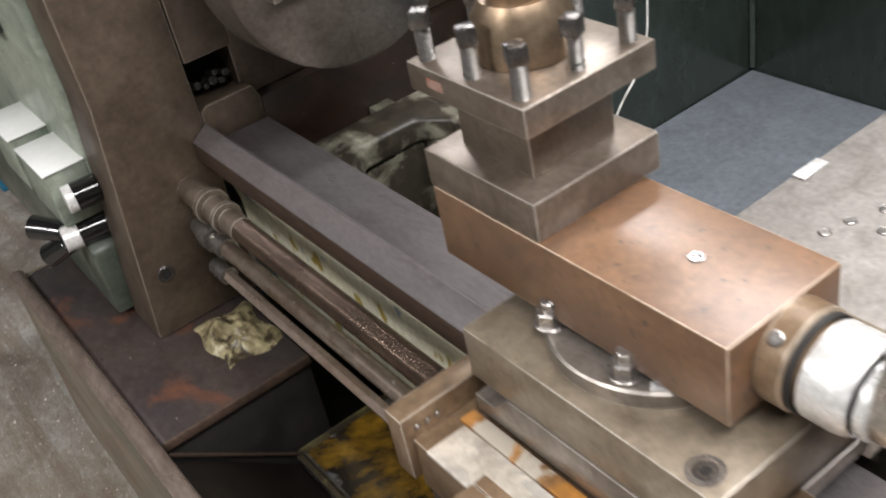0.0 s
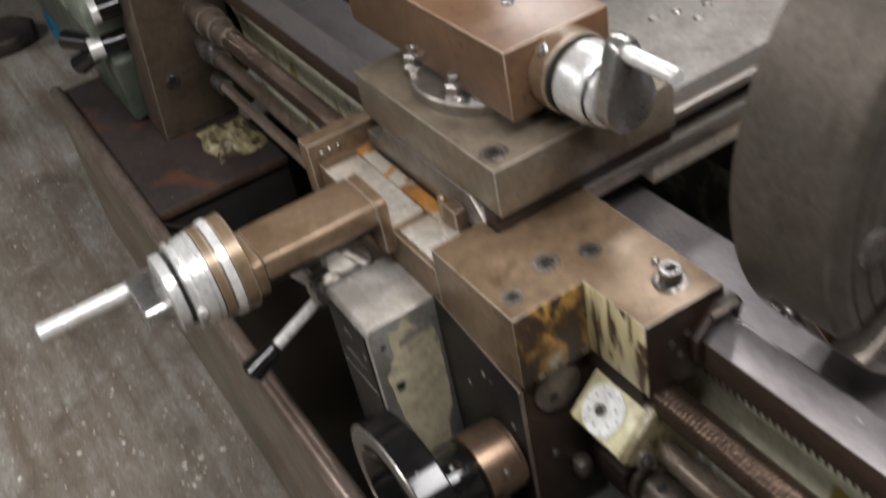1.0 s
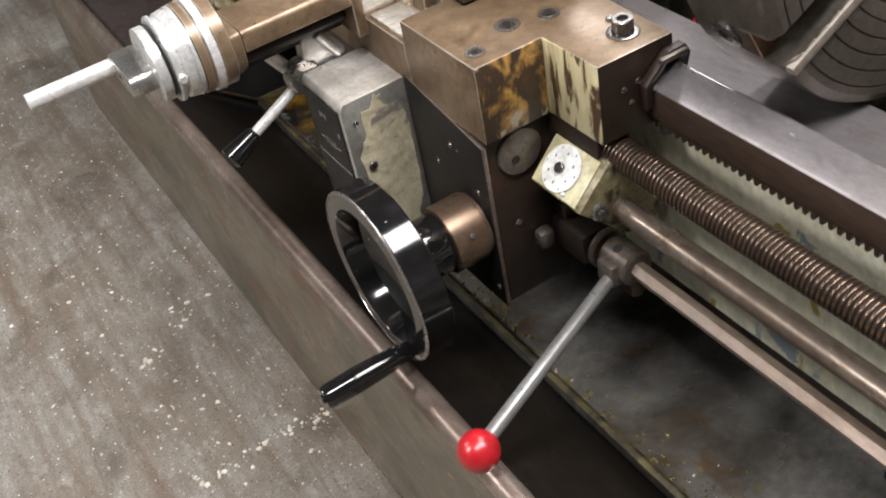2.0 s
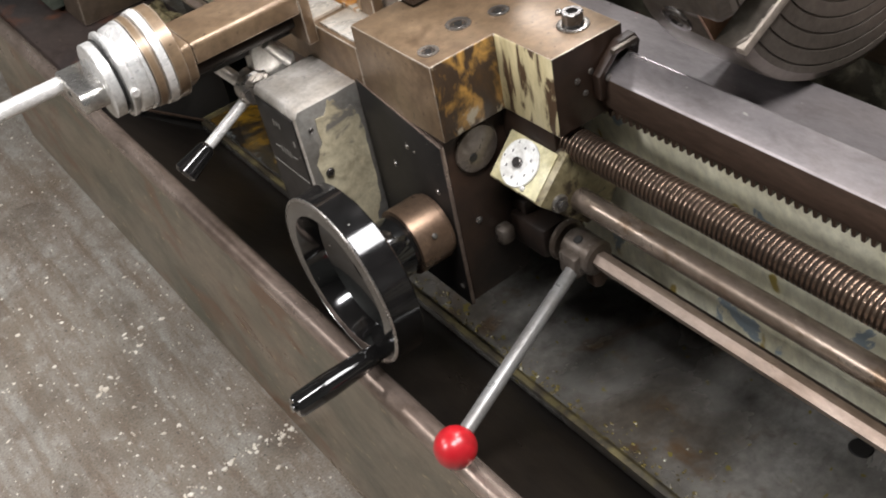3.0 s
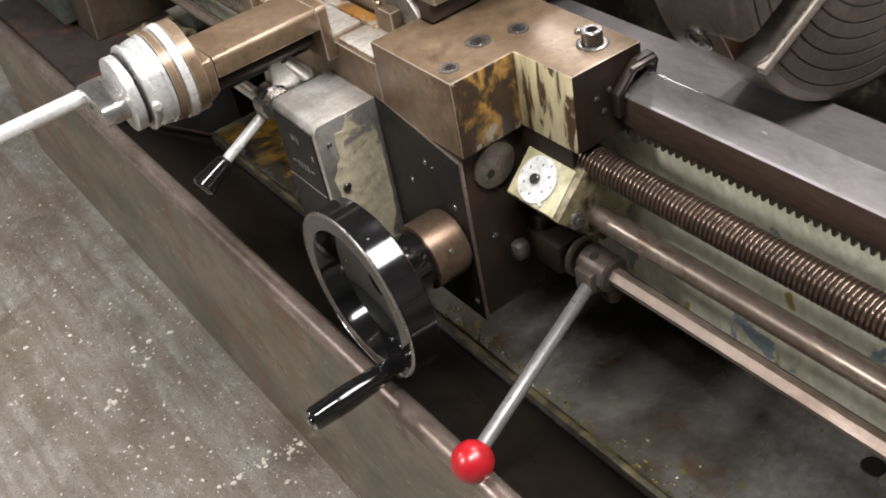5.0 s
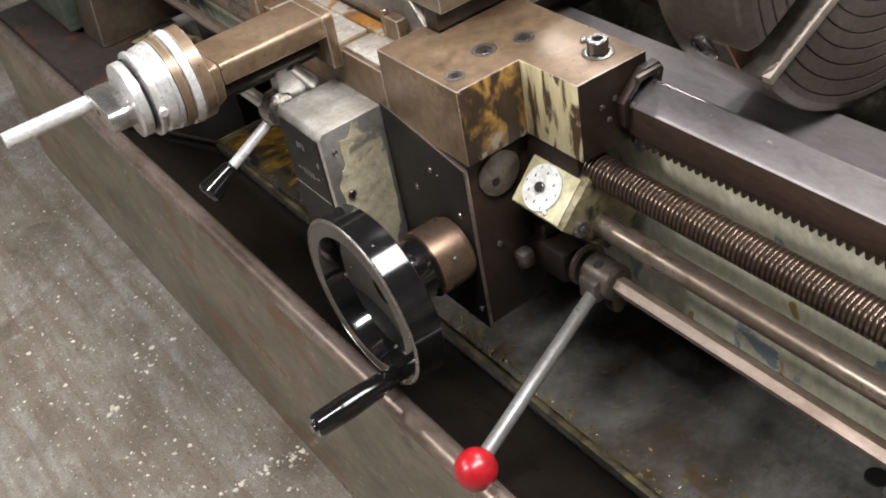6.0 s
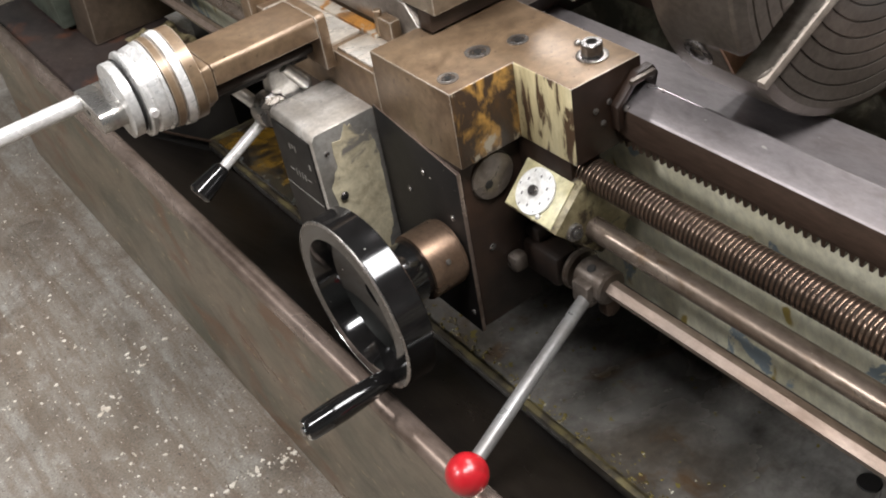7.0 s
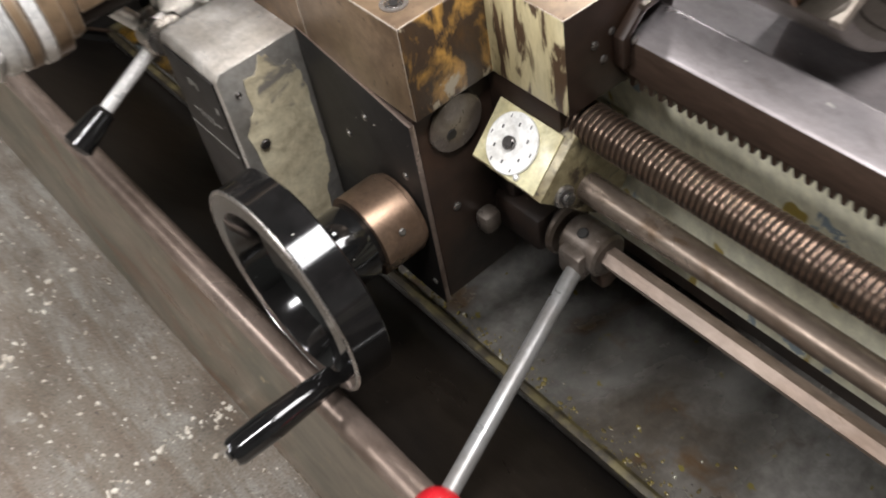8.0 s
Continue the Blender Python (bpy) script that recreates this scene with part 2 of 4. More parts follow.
M_TRAYWALL = mat("worn_green_brown_tray_wall", (0.195, 0.152, 0.106), (0.105, 0.1, 0.071), 0.36, 0.2, 90, 5, mix=(0.38, 0.62), bump=0.12, stretch=(1, 0.62, 1.2), spot=(0.14, 0.075, 0.04), spot_at=(0.55, 0.64), spot_scale=7, speck=(0.36, 0.28, 0.17), speck_scale=60, speck_at=0.69, coat=0.2, coat_rough=0.3, grime=0.7)
M_LIP = mat("rubbed_bare_lip", (0.34, 0.27, 0.228), (0.165, 0.122, 0.097), 0.31, 0.65, 110, 9, bump=0.12, stretch=(1, 0.4, 1), grime=0.6)
M_PAN = mat("oily_grey_pan", (0.38, 0.365, 0.335), (0.14, 0.12, 0.097), 0.26, 0.45, 60, 4, bump=0.25, coat=0.5, spot=(0.16, 0.085, 0.03), spot_at=(0.58, 0.72), spot_scale=9, speck=(0.3, 0.25, 0.07), speck_scale=55, speck_at=0.69, grime=0.6, grime_scale=22)
# The pale blue-grey spots paint a sheen into the oil's colour.
M_PANOIL = mat("oily_sheet_with_painted_sheen", (0.3, 0.165, 0.016), (0.016, 0.013, 0.01), 0.2, 0.1, 50, 6, mix=(0.34, 0.5), bump=0.12, coat=0.7, spot=(0.3, 0.33, 0.33), spot_at=(0.55, 0.68), spot_scale=6, speck=(0.6, 0.55, 0.4), speck_at=0.77, grime=0.4)
M_COVER = mat("scraped_brown_cover", (0.06, 0.045, 0.04), (0.032, 0.026, 0.026), 0.38, 0.3, 80, 6, bump=0.15, spot=(0.14, 0.055, 0.03), spot_at=(0.57, 0.7), spot_scale=9, stretch=(1, 0.6, 1), speck=(0.2, 0.16, 0.13), speck_scale=90, speck_at=0.74)
M_GREEN = mat("grey_green_machine_paint", (0.26, 0.29, 0.235), (0.17, 0.2, 0.16), 0.36, 0.0, 60, 5, bump=0.08)
M_GREENLOW = mat("oily_dark_green_paint", (0.085, 0.1, 0.078), (0.045, 0.052, 0.04), 0.38, 0.0, 60, 7, bump=0.1)
M_GREENDARK = mat("dark_green_guard_paint", (0.03, 0.04, 0.033), (0.018, 0.025, 0.02), 0.32, 0.1, 50, 4, bump=0.08, stretch=(1, 1, 0.4), spot=(0.06, 0.09, 0.075), spot_at=(0.62, 0.75), spot_scale=5)
M_BLUEGREY = mat("blue_grey_sheet", (0.2, 0.222, 0.248), (0.155, 0.17, 0.19), 0.4, 0.3, 80, 5, bump=0.05, speck=(0.4, 0.4, 0.4), speck_at=0.79, grime=0.15)
M_HEADBROWN = mat("brown_stained_end_casting", (0.112, 0.083, 0.059), (0.062, 0.045, 0.032), 0.45, 0.3, 70, 4, bump=0.12, edge=(0.42, 0.37, 0.3), edge_width=0.004, grime=0.6, grime_scale=12)
M_WHITE = mat("white_enamel", (0.78, 0.78, 0.74), (0.68, 0.67, 0.62), 0.3, 0.0, 90, 9, bump=0.03)
M_ENAMEL = mat("glossy_white_enamel", (0.85, 0.85, 0.83), (0.8, 0.8, 0.77), 0.35, 0.0, 90, 9, bump=0.02, coat=1.0, coat_rough=0.25, grime=0.0, value_var=0.04)
M_PALEPLATE = mat("pale_oily_ledge", (0.76, 0.72, 0.65), (0.58, 0.5, 0.4), 0.3, 0.5, 90, 9, bump=0.08, spot=(0.5, 0.25, 0.06), spot_at=(0.63, 0.68), spot_scale=14)
M_RUSTSTRIP = mat("orange_rust_strip", (0.45, 0.2, 0.04), (0.2, 0.11, 0.05), 0.5, 0.2, 80, 20, bump=0.2, spot=(0.45, 0.4, 0.33), spot_at=(0.5, 0.56), spot_scale=24)
M_SCREW = mat("oily_leadscrew_steel", (0.165, 0.115, 0.085), (0.085, 0.056, 0.04), 0.22, 0.8, 120, 9, bump=0.05, grime=0.4)
M_GROOVE = mat("dark_thread_groove", (0.03, 0.018, 0.011), (0.014, 0.009, 0.006), 0.5, 0.2, 120, 9, bump=0.05)
M_ROD = mat("browned_rod_steel", (0.255, 0.205, 0.165), (0.14, 0.105, 0.08), 0.33, 0.65, 120, 14, bump=0.08, stretch=(1, 0.5, 1), spot=(0.12, 0.08, 0.05), spot_at=(0.53, 0.62), spot_scale=30, speck=(0.6, 0.55, 0.48), speck_scale=60, speck_at=0.73)
M_HEX = mat("worn_hexagon_bar_steel", (0.34, 0.27, 0.225), (0.21, 0.152, 0.115), 0.34, 0.55, 120, 10, bump=0.06, stretch=(1, 0.4, 1), spot=(0.13, 0.08, 0.05), spot_at=(0.64, 0.68), spot_scale=22)
M_HUB = mat("greasy_grey_hub_steel", (0.17, 0.145, 0.125), (0.08, 0.06, 0.045), 0.33, 0.5, 90, 22, bump=0.15, speck=(0.4, 0.37, 0.32), speck_at=0.72)
M_CHUCK = mat("turned_chuck_iron", (0.145, 0.126, 0.108), (0.1, 0.083, 0.067), 0.42, 0.6, 130, 5, bump=0.05)
M_BLUE = mat("blue_paint", (0.03, 0.22, 0.38), (0.02, 0.16, 0.3), 0.4, 0.0, 60, 6)
M_DIAL = mat("white_dial_face", (0.8, 0.8, 0.78), (0.68, 0.67, 0.63), 0.35, 0.0, 120, 20, bump=0.02)
M_CREAMPLATE = mat("yellowed_cream_plate", (0.6, 0.56, 0.36), (0.48, 0.42, 0.22), 0.35, 0.0, 100, 20, bump=0.06, spot=(0.2, 0.16, 0.06), spot_at=(0.66, 0.7), spot_scale=25)
M_OLIVE = mat("oily_olive_block_paint", (0.3, 0.26, 0.15), (0.14, 0.11, 0.055), 0.35, 0.1, 80, 30, bump=0.3, spot=(0.035, 0.024, 0.014), spot_at=(0.5, 0.6), spot_scale=36, speck=(0.4, 0.36, 0.24), speck_scale=110, speck_at=0.7)
# Flat black that paints in the shade of holes, gaps and recesses.
M_DARKHOLE = mat("recess_shade_black", (0.008, 0.007, 0.006), (0.014, 0.012, 0.01), 0.7, 0.0, 90, 12)
M_INK = mat("worn_white_ink", (0.34, 0.33, 0.3), (0.22, 0.21, 0.19), 0.5, 0.0, 200, 60, bump=0.0)
M_BLACKINK = mat("black_ink", (0.02, 0.02, 0.02), (0.03, 0.03, 0.03), 0.5, 0.0, 200, 60, bump=0.0)
M_REDINK = mat("faded_red_marking", (0.3, 0.1, 0.07), (0.3, 0.2, 0.16), 0.45, 0.0, 120, 90, bump=0.0, mix=(0.45, 0.55))
M_FLOOR = floor_mat()
M_FLECK = mat("pale_paint_chip", (0.72, 0.68, 0.6), (0.5, 0.44, 0.36), 0.6, 0.0, 120, 20)
M_WALLPAINT = mat("workshop_wall_paint", (0.13, 0.14, 0.13), (0.09, 0.1, 0.09), 0.7, 0.0, 30, 2)
M_CEIL = mat("workshop_ceiling", (0.16, 0.16, 0.155), (0.12, 0.12, 0.115), 0.8, 0.0, 30, 2)
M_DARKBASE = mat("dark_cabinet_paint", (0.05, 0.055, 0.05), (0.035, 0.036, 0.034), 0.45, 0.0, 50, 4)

# ---- building helpers ----


def thing(name, loc, label, category, group="", kind=""):
    ob = new(name)
    ob.empty_display_size = 0.05
    ob.location = loc
    return tagged(ob, label, category, group, kind)


def part(name, bm, material, parent=None, label="", smooth=38):
    """Links a bmesh, given in world metres, as one mesh object under its parent."""
    bmesh.ops.recalc_face_normals(bm, faces=bm.faces)
    me = bpy.data.meshes.new(name)
    bm.to_mesh(me)
    bm.free()
    for mt in (material if isinstance(material, (list, tuple)) else [material]):
        me.materials.append(mt)
    for p in me.polygons:
        p.use_smooth = True
    me.set_sharp_from_angle(angle=radians(smooth))
    ob = new(name, me)
    if parent:
        ob.parent = parent
        ob.matrix_parent_inverse = parent.matrix_basis.inverted()
    if label:
        ob["label"] = label
    return ob


def bevel(bm, r, seg=2):
    if r:
        edges = [e for e in bm.edges if len(e.link_faces) == 2 and e.calc_face_angle(0) > 0.5]
        bmesh.ops.bevel(bm, geom=edges, offset=r, segments=seg, affect="EDGES", profile=0.5, clamp_overlap=True)
    return bm


def box(x0, x1, y0, y1, z0, z1, r=0.002, seg=2):
    bm = bmesh.new()
    bmesh.ops.create_cube(bm, size=1, matrix=Matrix.LocRotScale(((x0 + x1) / 2, (y0 + y1) / 2, (z0 + z1) / 2), None, (x1 - x0, y1 - y0, z1 - z0)))
    return bevel(bm, r, seg)


def prism(poly, a, b, axis="z", r=0.002, seg=2):
    """Extrudes a polygon from a to b along an axis: z takes (x, y), y takes (x, z), x takes (y, z)."""
    put = {"z": lambda p, h: (p[0], p[1], h), "y": lambda p, h: (p[0], h, p[1]), "x": lambda p, h: (h, p[0], p[1])}[axis]
    bm = bmesh.new()
    lo, hi = [bm.verts.new(put(p, a)) for p in poly], [bm.verts.new(put(p, b)) for p in poly]
    bm.faces.new(lo), bm.faces.new(hi)
    for i in range(len(poly)):
        j = (i + 1) % len(poly)
        bm.faces.new((lo[i], lo[j], hi[j], hi[i]))
    bmesh.ops.recalc_face_normals(bm, faces=bm.faces)
    return bevel(bm, r, seg)


def turned(profile, origin, axis, n=40, ring=False):
    """Turns a profile of (distance along axis, radius) about an axis; ring: the profile closes on itself."""
    q = Vector(axis).normalized().to_track_quat("Z", "Y")
    bm = bmesh.new()
    rings = []
    for a, r in profile:
        if r < 1e-5:
            rings.append([bm.verts.new(Vector(origin) + q @ Vector((0, 0, a)))])
        else:
            rings.append([bm.verts.new(Vector(origin) + q @ Vector((r * math.cos(2 * math.pi * k / n), r * math.sin(2 * math.pi * k / n), a))) for k in range(n)])
    for p, c in zip(rings, rings[1:]):
        for k in range(n):
            m = (k + 1) % n
            if len(p) == 1 and len(c) > 1:
                bm.faces.new((p[0], c[m], c[k]))
            elif len(c) == 1 and len(p) > 1:
                bm.faces.new((p[k], p[m], c[0]))
            elif len(p) > 1:
                bm.faces.new((p[k], p[m], c[m], c[k]))
    if ring:
        for k in range(n):
            m = (k + 1) % n
            bm.faces.new((rings[-1][k], rings[-1][m], rings[0][m], rings[0][k]))
        return bm
    for end in (rings[0], rings[-1]):
        if len(end) > 1:
            bm.faces.new(end)
    return bm


def disc(origin, axis, h, r, ch=0.0015, n=40):
    """A cylinder of height h with chamfered rims."""
    return turned([(0, max(r - ch, 1e-4)), (ch, r), (h - ch, r), (h, max(r - ch, 1e-4))], origin, axis, n)


def rod(a, b, r, n=20, r2=None, ch=0.001):
    a, b = Vector(a), Vector(b)
    r2 = r if r2 is None else r2
    L = (b - a).length
    return turned([(0, max(r - ch, 1e-4)), (ch, r), (L - ch, r2), (L, max(r2 - ch, 1e-4))], a, b - a, n)


def ball(c, r, n=32):
    bm = bmesh.new()
    bmesh.ops.create_uvsphere(bm, u_segments=n, v_segments=n // 2, radius=r, matrix=Matrix.Translation(c))
    return bm


def tilted(bm, m):
    bmesh.ops.transform(bm, matrix=m, verts=bm.verts)
    return bm


def merged(*bms):
    out = bmesh.new()
    for b in bms:
        me = bpy.data.meshes.new("tmp")
        b.to_mesh(me)
        b.free()
        out.from_mesh(me)
        bpy.data.meshes.remove(me)
    return out


def socket_screw(name, c, axis, r, h, parent, material=None, washer=0.0):
    """A cap screw with a hexagon socket standing h proud of its seat."""
    s = part(name, turned([(0, r), (h - 0.001, r), (h, r - 0.001), (h, r * 0.55), (h - min(h * 0.7, r), r * 0.5), (h - min(h * 0.7, r), 0)], c, axis, 24), material or M_BOLTGREY, parent)
    part("socket", turned([(0, 0.0), (0, r * 0.52), (0.0006, r * 0.52), (0.0006, 0.0)], Vector(c) + Vector(axis).normalized() * (h - 0.0004 if h < 0.01 else h - r * 0.4), axis, 6), M_DARKHOLE, s, "hexagon socket in painted shade black")
    if washer:
        part("washer", turned([(0, r * 1.1), (0, washer), (0.0015, washer), (0.0022, washer - 0.001), (0.0022, r * 1.1)], c, axis, 28, True), M_BOLTGREY, s)
    return s

# ---- setting ----
X0, X1, Y0, Y1, ZC = -3.4, 3.6, -3.6, 5.2, 3.2
floor = tagged(part("floor", box(X0, X1, Y0, Y1, -0.15, 0, 0), M_FLOOR), "worn grey-brown concrete workshop floor with pale paint flecks", "floor", kind="structure")
tagged(part("ceiling", box(X0, X1, Y0, Y1, ZC, ZC + 0.12, 0), M_CEIL), "plain grey workshop ceiling", "ceiling", kind="structure")
tagged(part("wall_north", box(X0, X1, Y1, Y1 + 0.2, 0, ZC, 0), M_WALLPAINT), "plain grey-green workshop wall", "wall", kind="structure")
tagged(part("wall_south", box(X0, X1, Y0 - 0.2, Y0, 0, ZC, 0), M_WALLPAINT), "plain grey-green workshop wall", "wall", kind="structure")
tagged(part("wall_west", box(X0 - 0.2, X0, Y0 - 0.2, Y1 + 0.2, 0, ZC, 0), M_WALLPAINT), "plain grey-green workshop wall", "wall", kind="structure")
tagged(part("wall_east", box(X1, X1 + 0.2, Y0 - 0.2, Y1 + 0.2, 0, ZC, 0), M_WALLPAINT), "plain grey-green workshop wall", "wall", kind="structure")


def ceiling_light(x, y, z):
    t = thing("ceiling_light", (x, y, ZC), "white twin-tube fluorescent batten hanging from the ceiling", "ceiling light", "ceiling lights")
    part("housing", prism([(y - 0.19, z + 0.0), (y - 0.08, z + 0.05), (y + 0.08, z + 0.05), (y + 0.19, z)], x - 0.65, x + 0.65, "x", 0.003), M_WHITE, t)
    for dx in (-0.45, 0.45):
        part("hanger", rod((x + dx, y, z + 0.05), (x + dx, y, ZC), 0.006, 10), M_BOLTGREY, t)
    return t


for lx, ly, lz, power, wide in LAMPS:
    ceiling_light(lx, ly, lz)

# ---- chip tray under the lathe ----
TX, TL = 0.228, 0.415
tray = thing("chip_tray", (TX, 0.4, 0), "long brown-black oily sheet-metal chip tray with rubbed rolled lip", "chip tray")
part("front_wall", prism([(TX, TL - 0.006), (0.225, 0.0), (0.231, 0.0), (TX + 0.006, TL - 0.006)], -2.3, 2.06, "y", 0), M_TRAYWALL, tray, "worn green-brown tray front wall")
part("rolled_lip", rod((TX + 0.014, -2.3, TL - 0.010), (TX + 0.014, 2.06, TL - 0.010), 0.0165, 24), M_LIP, tray, "rubbed bare metal lip")
part("end_wall", box(0.236, 0.62, 2.05, 2.06, 0, TL - 0.01, 0.001), M_TRAYWALL, tray)
part("sloped_sheet", prism([(TX + 0.008, 0.385), (TX + 0.020, 0.385), (0.472, 0.188), (0.472, 0.18), (TX + 0.008, 0.375)], -2.3, 1.352, "y", 0), M_TRAY, tray, "oily sloping sheet with colour darkened for shade")
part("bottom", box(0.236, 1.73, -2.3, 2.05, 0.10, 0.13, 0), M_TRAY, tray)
pan = part("inner_pan", prism([(0.461, 0.198), (0.461, 0.217), (0.467, 0.221), (0.473, 0.213), (0.719, 0.217), (0.719, 0.203), (0.467, 0.198)], -2.3, 1.352, "y", 0.0015), M_PAN, tray, "grey oily inner pan")
part("oil_sheet", box(0.478, 0.632, 0.66, 1.345, 0.2182, 0.2205, 0), M_PANOIL, tray, "yellow-green oil-covered sheet with painted pale sheen")
part("pan_lip", prism([(0.4595, 0.2185), (0.4595, 0.2225), (0.468, 0.2235), (0.474, 0.219), (0.468, 0.2195)], -0.35, 1.352, "y", 0.0006), M_LIPOIL, tray, "brown and yellow oil-crusted pan lip")
part("pan_end", prism([(1.3525, 0.205), (1.3525, 0.226), (1.3565, 0.226), (1.3565, 0.205)], 0.461, 0.718, "x", 0.0006), M_LIPOIL, tray, "pale bare pan end edge")
part("drain_hole", disc((0.692, -0.108, 0.2160), (0, 0, 1), 0.003, 0.016), M_DARKHOLE, tray)
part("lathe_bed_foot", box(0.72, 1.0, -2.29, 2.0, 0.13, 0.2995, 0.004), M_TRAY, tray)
part("cover_plate", prism([(0.258, 0.394), (0.258, 0.402), (0.275, 0.408), (0.54, 0.408), (0.54, 0.398), (0.275, 0.398)], 1.345, 2.045, "y", 0.001), M_COVER, tray, "scraped brown cover plate with rusty edges")
# Black sheet standing in for the shaded void below the cover plate.
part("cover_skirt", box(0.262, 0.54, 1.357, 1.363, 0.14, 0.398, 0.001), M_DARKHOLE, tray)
part("edge_strip", prism([(1.342, 0.396), (1.345, 0.4105), (1.349, 0.4105), (1.349, 0.396)], 0.262, 0.54, "x", 0.0006), M_WAYSIDE, tray)
part("gusset_edge", rod((0.262, 1.34, 0.39), (0.466, 1.348, 0.224), 0.003, 8), M_WAYSIDE, tray)

# ---- bed ----
bed = thing("lathe_bed", (0.781, 0.4, 0.3), "cast-iron lathe bed with worn inverted-vee ways and cream paint", "lathe bed")
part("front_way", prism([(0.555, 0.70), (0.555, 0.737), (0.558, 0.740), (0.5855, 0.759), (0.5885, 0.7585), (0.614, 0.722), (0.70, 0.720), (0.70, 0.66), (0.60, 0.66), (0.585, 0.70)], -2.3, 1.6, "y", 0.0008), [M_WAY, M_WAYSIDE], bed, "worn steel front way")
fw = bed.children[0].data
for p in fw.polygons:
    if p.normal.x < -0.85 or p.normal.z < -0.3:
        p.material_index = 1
part("rear_way", prism([(0.955, 0.66), (0.955, 0.690), (0.938, 0.706), (0.930, 0.706), (0.915, 0.694), (0.862, 0.692), (0.862, 0.65), (0.93, 0.64)], -2.3, 0.95, "y", 0.0008), M_WAYSIDE, bed, "oily brown rear way")
cheek = part("front_cheek", prism([(0.659, 0.30), (0.655, 0.396), (0.606, 0.404), (0.602, 0.60), (0.588, 0.67), (0.588, 0.699), (0.67, 0.699), (0.67, 0.30)], -2.3, 1.6, "y", 0.002), [M_BEDPAINT, M_DARKBROWN], bed, "cream painted bed wall with oil runs and painted underside shade")
# Underside and lowest faces take the dark material as painted overhang shade.
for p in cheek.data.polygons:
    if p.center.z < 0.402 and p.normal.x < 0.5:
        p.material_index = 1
part("rear_cheek", box(0.90, 0.945, -2.3, 1.6, 0.30, 0.645, 0.002), M_BEDBLOTCH, bed, "dark blotched rear bed wall")
part("chip_floor", box(0.671, 0.899, -2.3, 1.6, 0.30, 0.42, 0), M_DARKBASE, bed, "dark floor of the chip opening")
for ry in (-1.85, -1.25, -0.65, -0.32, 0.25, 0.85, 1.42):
    part("cross_rib", prism([(0.66, 0.42), (0.66, 0.66), (0.70, 0.655), (0.735, 0.63), (0.83, 0.63), (0.862, 0.655), (0.90, 0.66), (0.90, 0.42)], ry, ry + 0.05, "y", 0.006), M_BEDBLOTCH, bed, "dark blotched cream cross rib")
part("gap_web", prism([(0.70, 1.30), (0.70, 1.50), (1.0, 1.50), (1.0, 1.15), (0.935, 1.15), (0.92, 1.36), (0.885, 1.41), (0.77, 1.41), (0.735, 1.37)], 0.64, 0.69, "z", 0.010, 3), M_BEDBLOTCH, bed)
# toothed rack under the front way
rk = bmesh.new()
step, y, prof = 0.0105, -1.2, []
while y < 0.36:
    prof += [(y, 0.691), (y + step * 0.3, 0.691), (y + step * 0.45, 0.682), (y + step * 0.8, 0.682), (y + step * 0.95, 0.691)]
    y += step
top = [rk.verts.new((0.562, a, 0.7005)) for a, b in prof]
low = [rk.verts.new((0.562, a, b)) for a, b in prof]
topb = [rk.verts.new((0.583, a, 0.7005)) for a, b in prof]
lowb = [rk.verts.new((0.583, a, b)) for a, b in prof]
for i in range(len(prof) - 1):
    rk.faces.new((top[i], top[i + 1], low[i + 1], low[i]))
    rk.faces.new((topb[i], lowb[i], lowb[i + 1], topb[i + 1]))
    rk.faces.new((low[i], low[i + 1], lowb[i + 1], lowb[i]))
part("rack", rk, M_WAYSIDE, bed, "brown steel toothed rack", 20)

# ---- leadscrew, feed rod, control rod ----


def threaded(x, z, y0, y1, r, pitch, depth, n=28):
    """A square-ish helical thread along y; the mesh rows follow the helix, groove faces take the second material."""
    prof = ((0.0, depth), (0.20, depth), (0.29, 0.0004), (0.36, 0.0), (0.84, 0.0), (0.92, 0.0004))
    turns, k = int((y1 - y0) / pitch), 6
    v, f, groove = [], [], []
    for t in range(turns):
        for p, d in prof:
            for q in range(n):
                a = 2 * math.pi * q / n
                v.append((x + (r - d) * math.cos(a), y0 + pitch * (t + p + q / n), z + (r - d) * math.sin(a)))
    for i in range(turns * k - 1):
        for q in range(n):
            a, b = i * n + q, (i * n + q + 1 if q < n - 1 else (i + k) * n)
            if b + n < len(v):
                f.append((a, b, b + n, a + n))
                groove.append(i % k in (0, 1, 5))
    me_ = bpy.data.meshes.new("thread")
    me_.from_pydata(v, [], f)
    for p, g in zip(me_.polygons, groove):
        p.material_index = int(g)
    bm = bmesh.new()
    bm.from_mesh(me_)
    bpy.data.meshes.remove(me_)
    return bm


LX, LZ, RX, RZ, QX, QZ = 0.522, 0.660, 0.513, 0.589, 0.513, 0.507
ls = thing("leadscrew", (LX, 0.4, LZ), "oily brown steel leadscrew with coarse square thread", "leadscrew")
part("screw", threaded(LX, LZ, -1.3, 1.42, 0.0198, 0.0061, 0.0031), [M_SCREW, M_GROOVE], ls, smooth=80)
part("coupling", turned([(0, 0.017), (0.002, 0.021), (0.045, 0.021), (0.047, 0.017), (0.052, 0.017), (0.054, 0.027), (0.062, 0.028), (0.064, 0.024), (0.10, 0.024), (0.102, 0.02), (0.106, 0.02), (0.108, 0.031), (0.122, 0.031), (0.124, 0.024), (0.20, 0.024)], (LX, 1.40, LZ), (0, 1, 0), 36), M_POST, ls, "brown steel flanged coupling")
